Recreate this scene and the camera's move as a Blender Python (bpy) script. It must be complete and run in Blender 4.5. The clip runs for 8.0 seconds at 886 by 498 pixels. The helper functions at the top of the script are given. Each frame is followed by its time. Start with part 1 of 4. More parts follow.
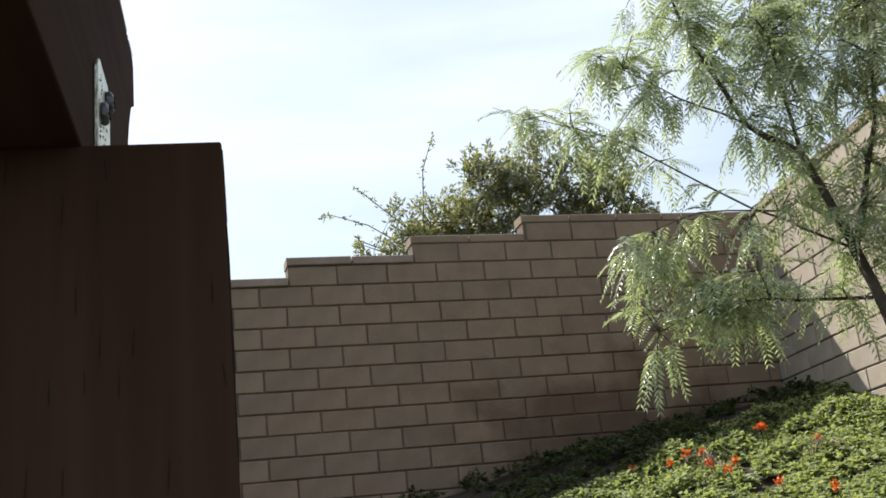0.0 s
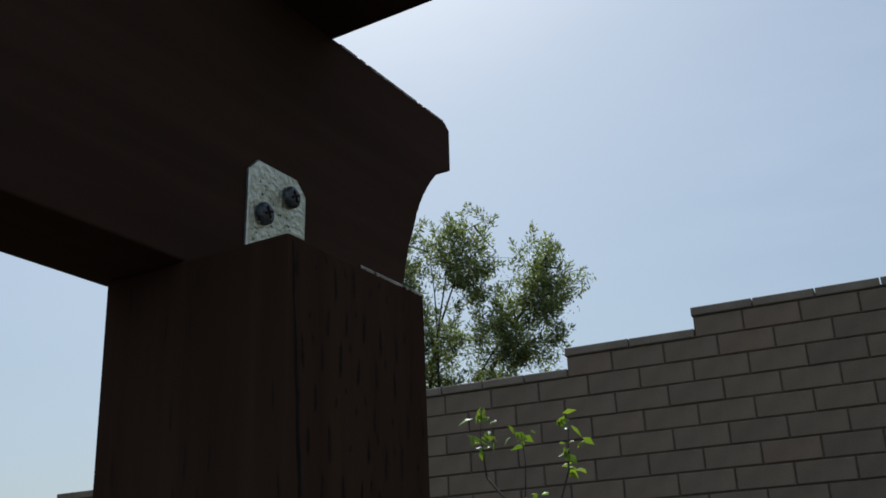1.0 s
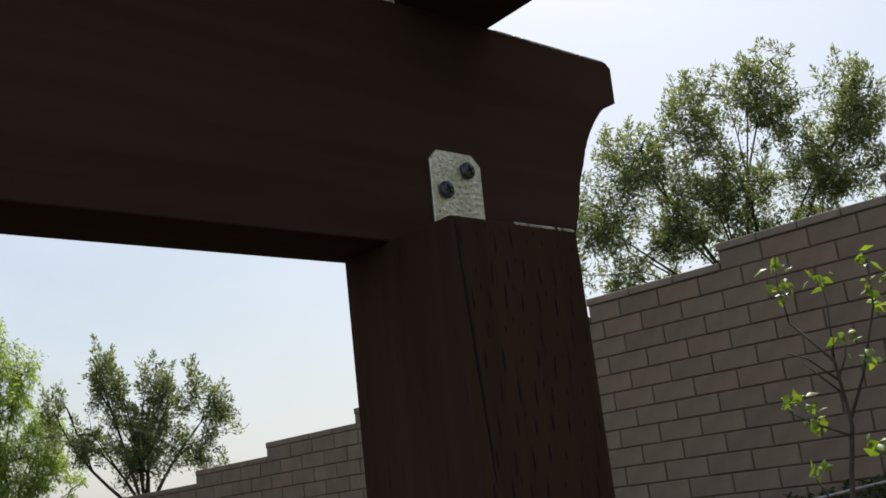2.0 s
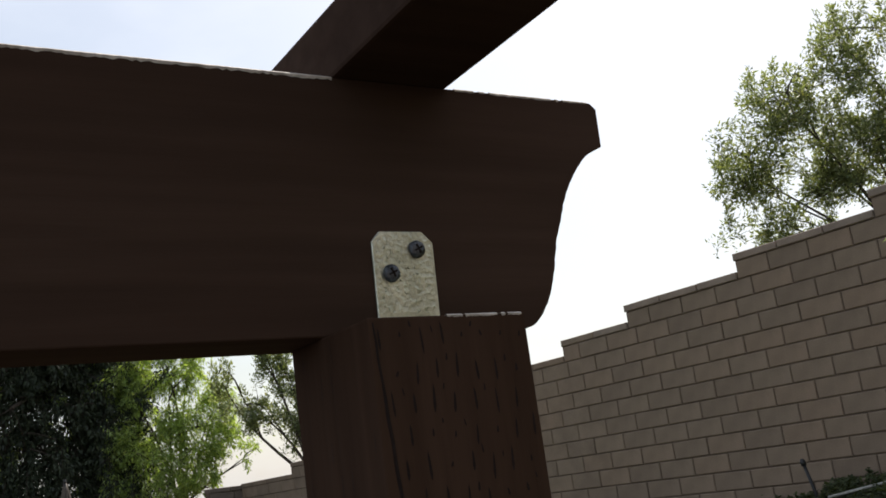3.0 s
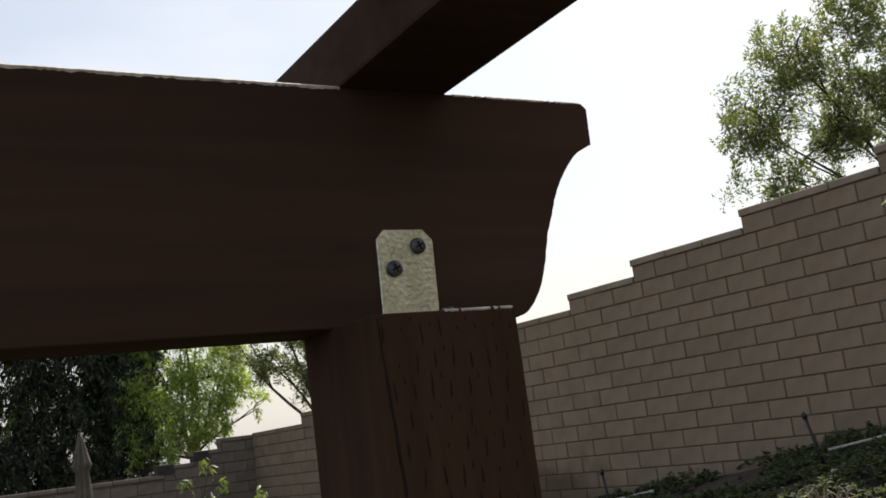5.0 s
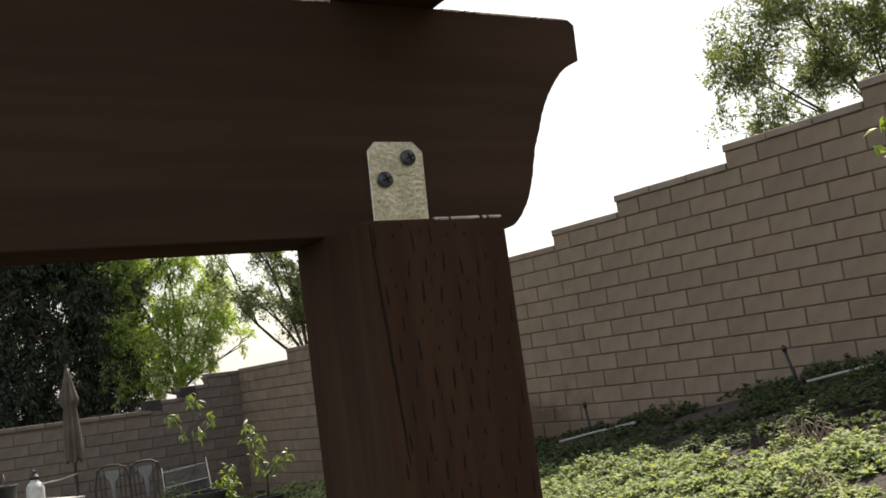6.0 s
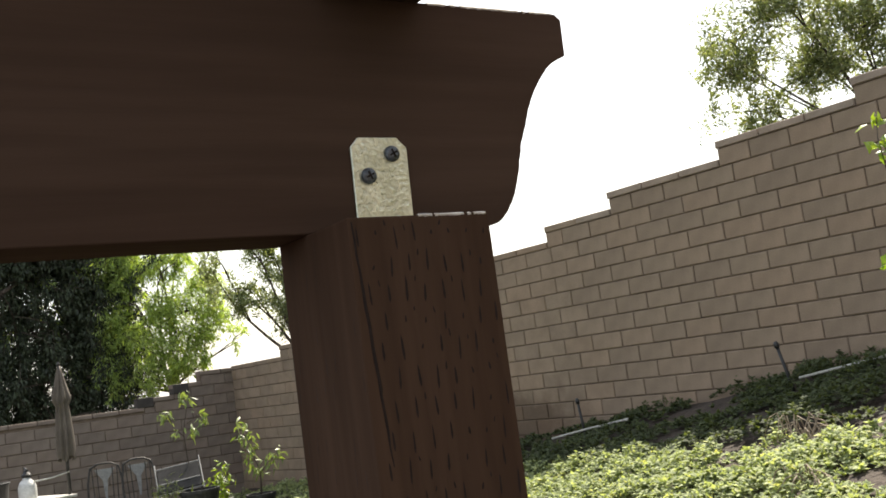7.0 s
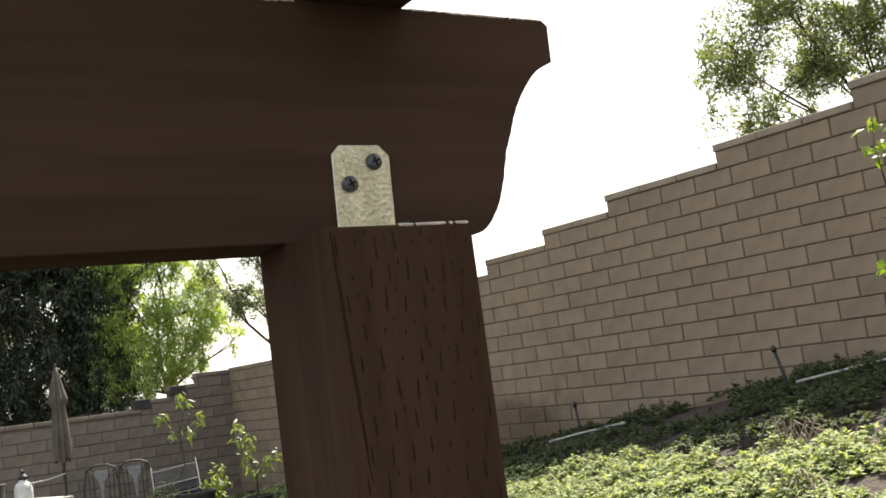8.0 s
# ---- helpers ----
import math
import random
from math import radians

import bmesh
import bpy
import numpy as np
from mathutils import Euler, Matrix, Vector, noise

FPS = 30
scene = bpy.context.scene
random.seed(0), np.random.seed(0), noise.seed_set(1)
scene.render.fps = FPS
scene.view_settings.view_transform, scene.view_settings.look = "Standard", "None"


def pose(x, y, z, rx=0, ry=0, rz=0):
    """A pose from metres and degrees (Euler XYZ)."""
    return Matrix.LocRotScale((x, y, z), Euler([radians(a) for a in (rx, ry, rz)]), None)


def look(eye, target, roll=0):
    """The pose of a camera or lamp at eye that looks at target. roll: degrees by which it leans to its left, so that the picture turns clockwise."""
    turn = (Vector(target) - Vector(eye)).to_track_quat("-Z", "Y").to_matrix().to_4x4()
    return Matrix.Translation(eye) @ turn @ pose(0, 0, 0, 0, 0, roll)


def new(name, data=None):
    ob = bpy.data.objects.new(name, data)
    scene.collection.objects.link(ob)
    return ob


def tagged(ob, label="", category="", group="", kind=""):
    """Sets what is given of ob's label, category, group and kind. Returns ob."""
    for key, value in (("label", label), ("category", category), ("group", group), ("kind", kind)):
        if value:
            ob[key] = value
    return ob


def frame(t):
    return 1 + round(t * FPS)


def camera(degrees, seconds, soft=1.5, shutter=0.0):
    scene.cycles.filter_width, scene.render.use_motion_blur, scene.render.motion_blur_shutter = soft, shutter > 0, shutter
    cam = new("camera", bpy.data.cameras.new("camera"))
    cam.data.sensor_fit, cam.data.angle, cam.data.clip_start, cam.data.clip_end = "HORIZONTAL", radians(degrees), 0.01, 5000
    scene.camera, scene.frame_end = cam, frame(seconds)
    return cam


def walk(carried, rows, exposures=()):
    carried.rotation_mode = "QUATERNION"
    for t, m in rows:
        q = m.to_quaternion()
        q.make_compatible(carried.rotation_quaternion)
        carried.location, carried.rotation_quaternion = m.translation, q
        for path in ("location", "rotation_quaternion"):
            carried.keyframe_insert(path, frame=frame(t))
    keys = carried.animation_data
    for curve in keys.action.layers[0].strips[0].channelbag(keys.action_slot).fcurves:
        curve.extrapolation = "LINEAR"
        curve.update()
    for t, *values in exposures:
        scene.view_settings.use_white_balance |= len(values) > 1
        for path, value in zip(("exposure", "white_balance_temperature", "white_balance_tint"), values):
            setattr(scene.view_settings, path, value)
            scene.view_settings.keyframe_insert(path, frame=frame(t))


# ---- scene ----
FOV = 45.465
cam = camera(FOV, 8.0, soft=1.7)
PATH = [
    (0.0, pose(0.0731, -0.6527, 1.8752, 107.1847, 6.1880, -9.8612)),
    (0.3, pose(0.1458, -0.5744, 1.8977, 110.6156, 6.9130, 0.1701)),
    (0.5, pose(0.1858, -0.5465, 1.9176, 112.1826, 5.6542, 7.6784)),
    (0.6, pose(0.2299, -0.5402, 1.9210, 112.6995, 5.2882, 12.1552)),
    (0.8, pose(0.3240, -0.5165, 1.9205, 112.3927, 4.3328, 22.5031)),
    (1.0, pose(0.4116, -0.5041, 1.9149, 110.3272, 2.3106, 30.4033)),
    (1.2, pose(0.4557, -0.5023, 1.9182, 109.1631, 4.3031, 36.9877)),
    (1.5, pose(0.5224, -0.5520, 1.8961, 107.4397, 4.6909, 42.8097)),
    (1.8, pose(0.5809, -0.5931, 1.8969, 104.4740, 6.0316, 46.6304)),
    (2.0, pose(0.6413, -0.6021, 1.9052, 104.3713, 6.5032, 49.4990)),
    (2.2, pose(0.6852, -0.5683, 1.9190, 104.6115, 6.1741, 51.4000)),
    (3.3, pose(0.7736, -0.4253, 2.0203, 102.3212, 8.2770, 60.8409)),
    (3.5, pose(0.7983, -0.4235, 2.0287, 102.0423, 8.3657, 61.4799)),
    (4.0, pose(0.8143, -0.4375, 2.0437, 102.2273, 7.9733, 60.7417)),
    (4.2, pose(0.8146, -0.4458, 2.0435, 102.2513, 7.7172, 60.2565)),
    (5.3, pose(0.8342, -0.4834, 2.0073, 99.1584, 7.4609, 58.7750)),
    (5.5, pose(0.8331, -0.4860, 1.9991, 98.3434, 7.4173, 58.5646)),
    (6.0, pose(0.8407, -0.4929, 1.9933, 96.8542, 7.6442, 58.2869)),
    (6.5, pose(0.8406, -0.4870, 1.9921, 96.5275, 7.5811, 58.0675)),
    (7.0, pose(0.8358, -0.4796, 1.9936, 96.6401, 7.7579, 57.9504)),
    (7.5, pose(0.8251, -0.4672, 1.9941, 96.7393, 7.7430, 57.8783)),
    (8.0, pose(0.8328, -0.4586, 2.0002, 96.7310, 7.6115, 57.8762)),
]
walk(cam, PATH, exposures=[(0.0, 0.76, 6450, 8), (0.3, 0.35, 6200, 7), (0.6, -0.05, 5900, 6), (1.0, -0.37, 5600, 4), (1.5, -0.13, 5950, 6), (2.0, 0.16, 6300, 10), (3.5, 0.5, 6600, 11), (4.0, 0.27, 6480, 10), (5.5, 0.6, 6880, 11), (6.0, 0.87, 6980, 11), (6.5, 1.32, 7020, 10), (8.0, 1.49, 7020, 10)])

# ---- world and sun ----
ALPHA = 5.02            # the long wall's turn against the beam, degrees
SUN_YAW, SUN_UP = 32.0 + ALPHA, 50.5
world = bpy.data.worlds.new("world")
scene.world = world
world.use_nodes = True
wn = world.node_tree
sky = wn.nodes.new("ShaderNodeTexSky")
sky.sky_type = "NISHITA"
sky.sun_disc = False
sky.sun_elevation, sky.sun_rotation = radians(SUN_UP), radians(-SUN_YAW)
sky.air_density, sky.dust_density, sky.ozone_density = 1.4, 2.4, 1.0
# thin, streaky high cloud
wco = wn.nodes.new("ShaderNodeTexCoord")
wmp = wn.nodes.new("ShaderNodeMapping")
wmp.inputs["Scale"].default_value, wmp.inputs["Rotation"].default_value = (1.2, 3.0, 7.0), (0.15, 0.1, 0.6)
wns = wn.nodes.new("ShaderNodeTexNoise")
wns.inputs["Scale"].default_value, wns.inputs["Detail"].default_value = 1.6, 7.0
wrp = wn.nodes.new("ShaderNodeValToRGB")
wrp.color_ramp.elements[0].position, wrp.color_ramp.elements[0].color = 0.4, (0.32, 0.32, 0.32, 1)
wrp.color_ramp.elements[1].position, wrp.color_ramp.elements[1].color = 0.68, (0.62, 0.62, 0.62, 1)
wmx = wn.nodes.new("ShaderNodeMix")
wmx.data_type = "RGBA"
wmx.inputs[7].default_value = (8.2, 8.65, 9.5, 1)
wn.links.new(wco.outputs["Generated"], wmp.inputs[0]), wn.links.new(wmp.outputs[0], wns.inputs["Vector"])
wn.links.new(wns.outputs["Fac"], wrp.inputs[0]), wn.links.new(wrp.outputs[0], wmx.inputs[0])
wn.links.new(sky.outputs[0], wmx.inputs[6]), wn.links.new(wmx.outputs[2], wn.nodes["Background"].inputs[0])
wn.nodes["Background"].inputs[1].default_value = 0.09
sun = new("sun", bpy.data.lights.new("sun", "SUN"))
sun.data.energy, sun.data.angle, sun.data.color = 5.0, radians(0.5), (1.0, 0.95, 0.87)
sun_way = Vector((-math.sin(radians(SUN_YAW)) * math.cos(radians(SUN_UP)), math.cos(radians(SUN_YAW)) * math.cos(radians(SUN_UP)), math.sin(radians(SUN_UP))))
sun.matrix_world = look(tuple(sun_way * 50), (0, 0, 0))


# ---- materials ----
def nodes_of(name):
    m = bpy.data.materials.new(name)
    m.use_nodes = True
    t = m.node_tree
    return m, t, t.nodes["Principled BSDF"]


def node(t, kind, **sets):
    n = t.nodes.new("ShaderNode" + kind)
    for k, v in sets.items():
        n.inputs[k].default_value = v
    return n


def noise_fac(t, coords, scale, detail=4.0, stretch=None):
    src = coords
    if stretch:
        mp = node(t, "Mapping")
        mp.inputs["Scale"].default_value = stretch
        t.links.new(coords, mp.inputs["Vector"])
        src = mp.outputs[0]
    n = node(t, "TexNoise", Scale=scale, Detail=detail)
    t.links.new(src, n.inputs["Vector"])
    return n.outputs["Fac"]


def ramp(t, fac, stops):
    r = t.nodes.new("ShaderNodeValToRGB")
    while len(r.color_ramp.elements) < len(stops):
        r.color_ramp.elements.new(0.5)
    for e, (p, c) in zip(r.color_ramp.elements, stops):
        e.position, e.color = p, (*c, 1) if len(c) == 3 else c
    t.links.new(fac, r.inputs[0])
    return r.outputs[0]


def mix(t, fac, a, b, blend="MIX"):
    n = t.nodes.new("ShaderNodeMix")
    n.data_type, n.blend_type = "RGBA", blend
    for socket, v in ((n.inputs[0], fac), (n.inputs[6], a), (n.inputs[7], b)):
        if hasattr(v, "links"):
            t.links.new(v, socket)
        elif isinstance(v, (int, float)):
            socket.default_value = v
        else:
            socket.default_value = (*v, 1)
    return n.outputs[2]


def bump(t, bsdf, height, strength=0.3, distance=0.01):
    b = node(t, "Bump", Strength=strength, Distance=distance)
    t.links.new(height, b.inputs["Height"])
    t.links.new(b.outputs[0], bsdf.inputs["Normal"])


def rough_mat(name, c1, c2, scale=8.0, fine=60.0, rough=0.8, metal=0.0, relief=0.3, depth=0.01, stretch=None, vary=0.0, shine=0.35):
    """A matt surface: two tones by coarse noise, fine grain, relief; vary: how far pieces differ from one another."""
    m, t, b = nodes_of(name)
    co = t.nodes.new("ShaderNodeTexCoord").outputs["Object"]
    coarse = noise_fac(t, co, scale, 5, stretch)
    grain = noise_fac(t, co, fine, 4, stretch)
    col = ramp(t, coarse, [(0.3, c1), (0.7, c2)])
    col = mix(t, 0.35, col, ramp(t, grain, [(0.3, (0.25,) * 3), (0.7, (1,) * 3)]), "MULTIPLY")
    if vary:
        ob = t.nodes.new("ShaderNodeObjectInfo").outputs["Random"]
        isl = t.nodes.new("ShaderNodeNewGeometry").outputs["Random Per Island"]
        s = node(t, "Math")
        s.operation = "ADD"
        t.links.new(ob, s.inputs[0]), t.links.new(isl, s.inputs[1])
        w = node(t, "Math")
        w.operation = "FRACT"
        t.links.new(s.outputs[0], w.inputs[0])
        col = mix(t, vary, col, ramp(t, w.outputs[0], [(0.0, (0.66, 0.62, 0.60)), (0.5, (0.95, 0.92, 0.88)), (1.0, (1.0, 0.88, 0.80))]), "MULTIPLY")
    t.links.new(col, b.inputs["Base Color"])
    b.inputs["Roughness"].default_value, b.inputs["Metallic"].default_value = rough, metal
    b.inputs["Specular IOR Level"].default_value = shine
    bump(t, b, grain, relief, depth)
    return m


def leaf_mat(name, dark, light, rough=0.45, through_light=0.45, glow_tint=(1.25, 1.2, 0.5)):
    """Leaves: tone by leaf, gloss above, and light shining through."""
    m, t, b = nodes_of(name)
    isl = t.nodes.new("ShaderNodeNewGeometry").outputs["Random Per Island"]
    col = ramp(t, isl, [(0.0, dark), (0.65, light), (0.93, light), (1.0, tuple(min(1, c * k) for c, k in zip(light, (1.3, 1.12, 0.9))))])
    t.links.new(col, b.inputs["Base Color"])
    b.inputs["Roughness"].default_value = rough
    tr = t.nodes.new("ShaderNodeBsdfTranslucent")
    t.links.new(mix(t, 1.0, col, glow_tint, "MULTIPLY"), tr.inputs["Color"])
    ms = t.nodes.new("ShaderNodeMixShader")
    ms.inputs[0].default_value = through_light
    t.links.new(b.outputs[0], ms.inputs[1]), t.links.new(tr.outputs[0], ms.inputs[2])
    t.links.new(ms.outputs[0], t.nodes["Material Output"].inputs["Surface"])
    return m


M_BLOCK = rough_mat("concrete_block", (0.215, 0.164, 0.119), (0.285, 0.219, 0.162), 5, 130, 0.9, relief=0.5, depth=0.006, vary=0.48)


def dark_patches(m, spots):
    """Dark, uneven patches: spots of centre (x, y, z), half width and half height."""
    t = m.node_tree
    b = t.nodes["Principled BSDF"]
    col = b.inputs["Base Color"].links[0].from_socket
    place = t.nodes.new("ShaderNodeNewGeometry").outputs["Position"]
    blur = noise_fac(t, place, 2.6, 4)
    for centre, half, high in spots:
        mp = node(t, "Mapping")
        mp.vector_type = "TEXTURE"
        mp.inputs["Location"].default_value, mp.inputs["Scale"].default_value = centre, (half, 9.0, high)
        t.links.new(place, mp.inputs["Vector"])
        far_off = node(t, "VectorMath")
        far_off.operation = "LENGTH"
        t.links.new(mp.outputs[0], far_off.inputs[0])
        edge = node(t, "Math")
        edge.operation = "MULTIPLY_ADD"
        edge.inputs[1].default_value = 0.5
        t.links.new(far_off.outputs["Value"], edge.inputs[0]), t.links.new(blur, edge.inputs[2])
        col = mix(t, ramp(t, edge.outputs[0], [(0.75, (0.8,) * 3), (1.0, (0.0,) * 3)]), col, mix(t, 1.0, col, (0.42, 0.37, 0.33), "MULTIPLY"))
    t.links.new(col, b.inputs["Base Color"])


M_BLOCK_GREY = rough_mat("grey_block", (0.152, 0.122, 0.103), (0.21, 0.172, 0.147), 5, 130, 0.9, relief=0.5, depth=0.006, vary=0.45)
# the side wall's sunlight is put into this paler block colour
M_BLOCK_SUNLIT = rough_mat("sunlit_block", (0.34, 0.29, 0.235), (0.43, 0.375, 0.31), 5, 130, 0.9, relief=0.5, depth=0.006, vary=0.3)
M_DARK_BLOCK = rough_mat("dark_gap_block", (0.03, 0.027, 0.025), (0.06, 0.052, 0.046), 8, 90, 0.9)
M_CAP = rough_mat("cap_block", (0.24, 0.192, 0.152), (0.32, 0.26, 0.21), 6, 110, 0.9, relief=0.5, depth=0.006, vary=0.35)
M_MORTAR = rough_mat("mortar", (0.12, 0.09, 0.067), (0.175, 0.131, 0.10), 9, 90, 0.95)
M_SOIL = rough_mat("soil", (0.024, 0.017, 0.0125), (0.055, 0.040, 0.029), 3, 25, 0.95, relief=0.8, depth=0.03)
M_WOOD = rough_mat("stained_wood", (0.050, 0.030, 0.0215), (0.078, 0.049, 0.036), 6, 45, 0.92, relief=0.3, depth=0.004, stretch=(1, 0.06, 1), shine=0.04)
M_POST = rough_mat("stained_post_wood", (0.052, 0.030, 0.0195), (0.084, 0.050, 0.034), 9, 60, 0.92, relief=0.5, depth=0.004, stretch=(1, 1, 0.06), shine=0.03)
# worn wood, paler because the sun on the edges is put into it
M_WORN_SUNLIT = rough_mat("sunlit_worn_wood", (0.42, 0.37, 0.32), (0.78, 0.72, 0.66), 60, 200, 0.85, relief=0.5, depth=0.002)
# near-black stand-in for the shade inside slits, crack and screw slots
M_RECESS_SHADE = rough_mat("recess_shade", (0.012, 0.006, 0.004), (0.02, 0.01, 0.006), 20, 80, 0.9)
M_ZINC = rough_mat("zinc_steel", (0.56, 0.575, 0.455), (0.80, 0.81, 0.68), 40, 240, 0.32, metal=0.85, relief=0.55, depth=0.0022)
M_SCREW = rough_mat("screw_steel", (0.09, 0.098, 0.11), (0.16, 0.17, 0.19), 80, 200, 0.4, metal=0.8)
M_BARK = rough_mat("bark", (0.045, 0.034, 0.026), (0.10, 0.08, 0.062), 10, 40, 0.9, relief=0.6)
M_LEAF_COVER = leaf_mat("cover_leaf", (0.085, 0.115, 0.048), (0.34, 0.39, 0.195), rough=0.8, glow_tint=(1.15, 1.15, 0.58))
# leaves with the wall's shade put into their colour
M_LEAF_SHADE_TONE = leaf_mat("shade_toned_leaf", (0.03, 0.043, 0.018), (0.075, 0.098, 0.042), rough=0.8)
M_LEAF_TREE = leaf_mat("tree_leaf", (0.09, 0.122, 0.06), (0.235, 0.28, 0.146), through_light=0.52)
# the large tree's shaded side is put into this dark leaf colour
M_LEAF_BACKLIT = leaf_mat("backlit_dark_leaf", (0.011, 0.017, 0.008), (0.036, 0.052, 0.023), rough=0.62, through_light=0.16)
M_LEAF_BUSH = leaf_mat("grey_green_leaf", (0.10, 0.115, 0.075), (0.27, 0.29, 0.20))
M_LEAF_PEPPER = leaf_mat("pepper_leaf", (0.20, 0.245, 0.14), (0.46, 0.50, 0.37), rough=0.24, through_light=0.42, glow_tint=(1.05, 1.12, 0.66))
M_LEAF_YOUNG = leaf_mat("young_leaf", (0.10, 0.17, 0.02), (0.20, 0.28, 0.04), through_light=0.5)
M_LEAF_PEACH = leaf_mat("peach_leaf", (0.085, 0.13, 0.035), (0.19, 0.24, 0.085), through_light=0.4, glow_tint=(1.15, 1.15, 0.5))
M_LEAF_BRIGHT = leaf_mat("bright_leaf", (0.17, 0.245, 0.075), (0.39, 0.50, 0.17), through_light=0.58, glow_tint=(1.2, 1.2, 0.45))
M_FLOWER = leaf_mat("orange_petal", (0.55, 0.10, 0.02), (0.75, 0.2, 0.04), glow_tint=(1.1, 0.7, 0.4))
M_DRY = rough_mat("dry_stem", (0.20, 0.155, 0.11), (0.34, 0.28, 0.21), 30, 90, 0.9)
M_PIPE = rough_mat("white_pvc", (0.30, 0.29, 0.26), (0.52, 0.51, 0.47), 12, 60, 0.6)
M_BLACK = rough_mat("black_plastic", (0.012, 0.012, 0.013), (0.03, 0.03, 0.03), 12, 60, 0.5)
M_CANVAS = rough_mat("beige_canvas", (0.085, 0.07, 0.057), (0.135, 0.113, 0.092), 6, 90, 0.9)
M_IRON = rough_mat("dark_iron", (0.03, 0.028, 0.027), (0.06, 0.055, 0.05), 30, 120, 0.5, metal=0.5)
M_WHITE = rough_mat("white_plastic", (0.45, 0.45, 0.43), (0.6, 0.6, 0.58), 10, 60, 0.45)
M_GREYPOT = rough_mat("grey_pot", (0.35, 0.34, 0.31), (0.5, 0.48, 0.45), 8, 60, 0.7)
M_PALE_METAL = rough_mat("pale_metal", (0.15, 0.15, 0.145), (0.23, 0.23, 0.225), 20, 90, 0.6)
M_GLASS = rough_mat("smoked_tabletop", (0.03, 0.029, 0.028), (0.055, 0.052, 0.05), 6, 60, 0.7, shine=0.06)


# ---- building helpers ----
def link(name, me, material, parent=None, label=""):
    ob = new(name, me)
    if material:
        me.materials.clear()
        me.materials.append(material)
    if parent:
        ob.parent = parent
    if label:
        ob["label"] = label
    return ob


def part(name, bm, material, parent=None, label="", smooth=False):
    me = bpy.data.meshes.new(name)
    if smooth:
        for f in bm.faces:
            f.smooth = True
    bm.normal_update()
    bm.to_mesh(me)
    bm.free()
    return link(name, me, material, parent, label)


def thing(name, label, category, at=(0, 0, 0), group="", turn=0):
    e = new(name)
    e.empty_display_size = 0.1
    e.matrix_basis = pose(*at, 0, 0, turn)
    return tagged(e, label, category, group)


def box(bm, a, b, bevel=0.0, m=None):
    """An axis-aligned block from corner a to corner b, with bevelled edges, moved by m."""
    r = bmesh.ops.create_cube(bm, size=1)
    vs = r["verts"]
    for v in vs:
        v.co = Vector([(p + q) / 2 + c * (q - p) for p, q, c in zip(a, b, v.co)])
    if bevel:
        es = list({e for v in vs for e in v.link_edges})
        out = bmesh.ops.bevel(bm, geom=es, offset=bevel, segments=2, affect="EDGES", profile=0.6)
        vs = list({v for f in out["faces"] for v in f.verts} | {v for v in vs if v.is_valid})
    if m:
        bmesh.ops.transform(bm, matrix=m, verts=vs)
    return vs


def tube(bm, pts, radii, sides=6, cap=True):
    """A round, tapering tube along points."""
    pts = [Vector(p) for p in pts]
    rings, side = [], None
    for i, p in enumerate(pts):
        d = (pts[min(i + 1, len(pts) - 1)] - pts[max(i - 1, 0)]).normalized()
        if side is None:
            side = d.orthogonal().normalized()
        side = (side - d * side.dot(d)).normalized()
        up = d.cross(side)
        r = radii[i] if hasattr(radii, "__len__") else radii
        rings.append([bm.verts.new(p + r * (math.cos(k * math.tau / sides) * side + math.sin(k * math.tau / sides) * up)) for k in range(sides)])
    for a, b in zip(rings, rings[1:]):
        for k in range(sides):
            bm.faces.new((a[k], a[(k + 1) % sides], b[(k + 1) % sides], b[k]))
    if cap:
        bm.faces.new(rings[0][::-1]), bm.faces.new(rings[-1])


def lathe(bm, profile, sides=20, m=None):
    """A turned shape from (radius, height) pairs."""
    rings = [[bm.verts.new((r * math.cos(k * math.tau / sides), r * math.sin(k * math.tau / sides), z)) for k in range(sides)] for r, z in profile]
    for a, b in zip(rings, rings[1:]):
        for k in range(sides):
            bm.faces.new((a[k], a[(k + 1) % sides], b[(k + 1) % sides], b[k]))
    bm.faces.new(rings[0][::-1])
    bm.faces.new(rings[-1])
    if m:
        bmesh.ops.transform(bm, matrix=m, verts=[v for r in rings for v in r])


rng = np.random.default_rng(7)


def unit(v):
    return v / np.maximum(np.linalg.norm(v, axis=-1, keepdims=True), 1e-9)


def leaf_mesh(name, at, way, normal, length, width):
    """A mesh of many folded, pointed leaves: base points, ways, upper sides, lengths and widths."""
    way = unit(way)
    side = unit(np.cross(way, normal))
    up = np.cross(side, way)
    length, width = np.broadcast_to(length, len(at))[:, None], np.broadcast_to(width, len(at))[:, None]
    mid = at + way * length * 0.42 + up * width * 0.22
    tip = at + way * length - up * length * 0.10
    lf, rt = at + way * length * 0.42 + side * width * 0.5, at + way * length * 0.42 - side * width * 0.5
    v = np.stack([at, lf, mid, rt, tip], 1).reshape(-1, 3)
    k = np.arange(len(at))[:, None] * 5
    f = np.concatenate([k + [0, 2, 1], k + [0, 3, 2], k + [1, 2, 4], k + [2, 3, 4]], 1).reshape(-1, 3)
    me = bpy.data.meshes.new(name)
    me.vertices.add(len(v)), me.loops.add(f.size), me.polygons.add(len(f))
    me.vertices.foreach_set("co", v.astype(np.float32).ravel())
    me.loops.foreach_set("vertex_index", f.astype(np.int32).ravel())
    me.polygons.foreach_set("loop_start", np.arange(0, f.size, 3, dtype=np.int32))
    me.update(calc_edges=True)
    return me


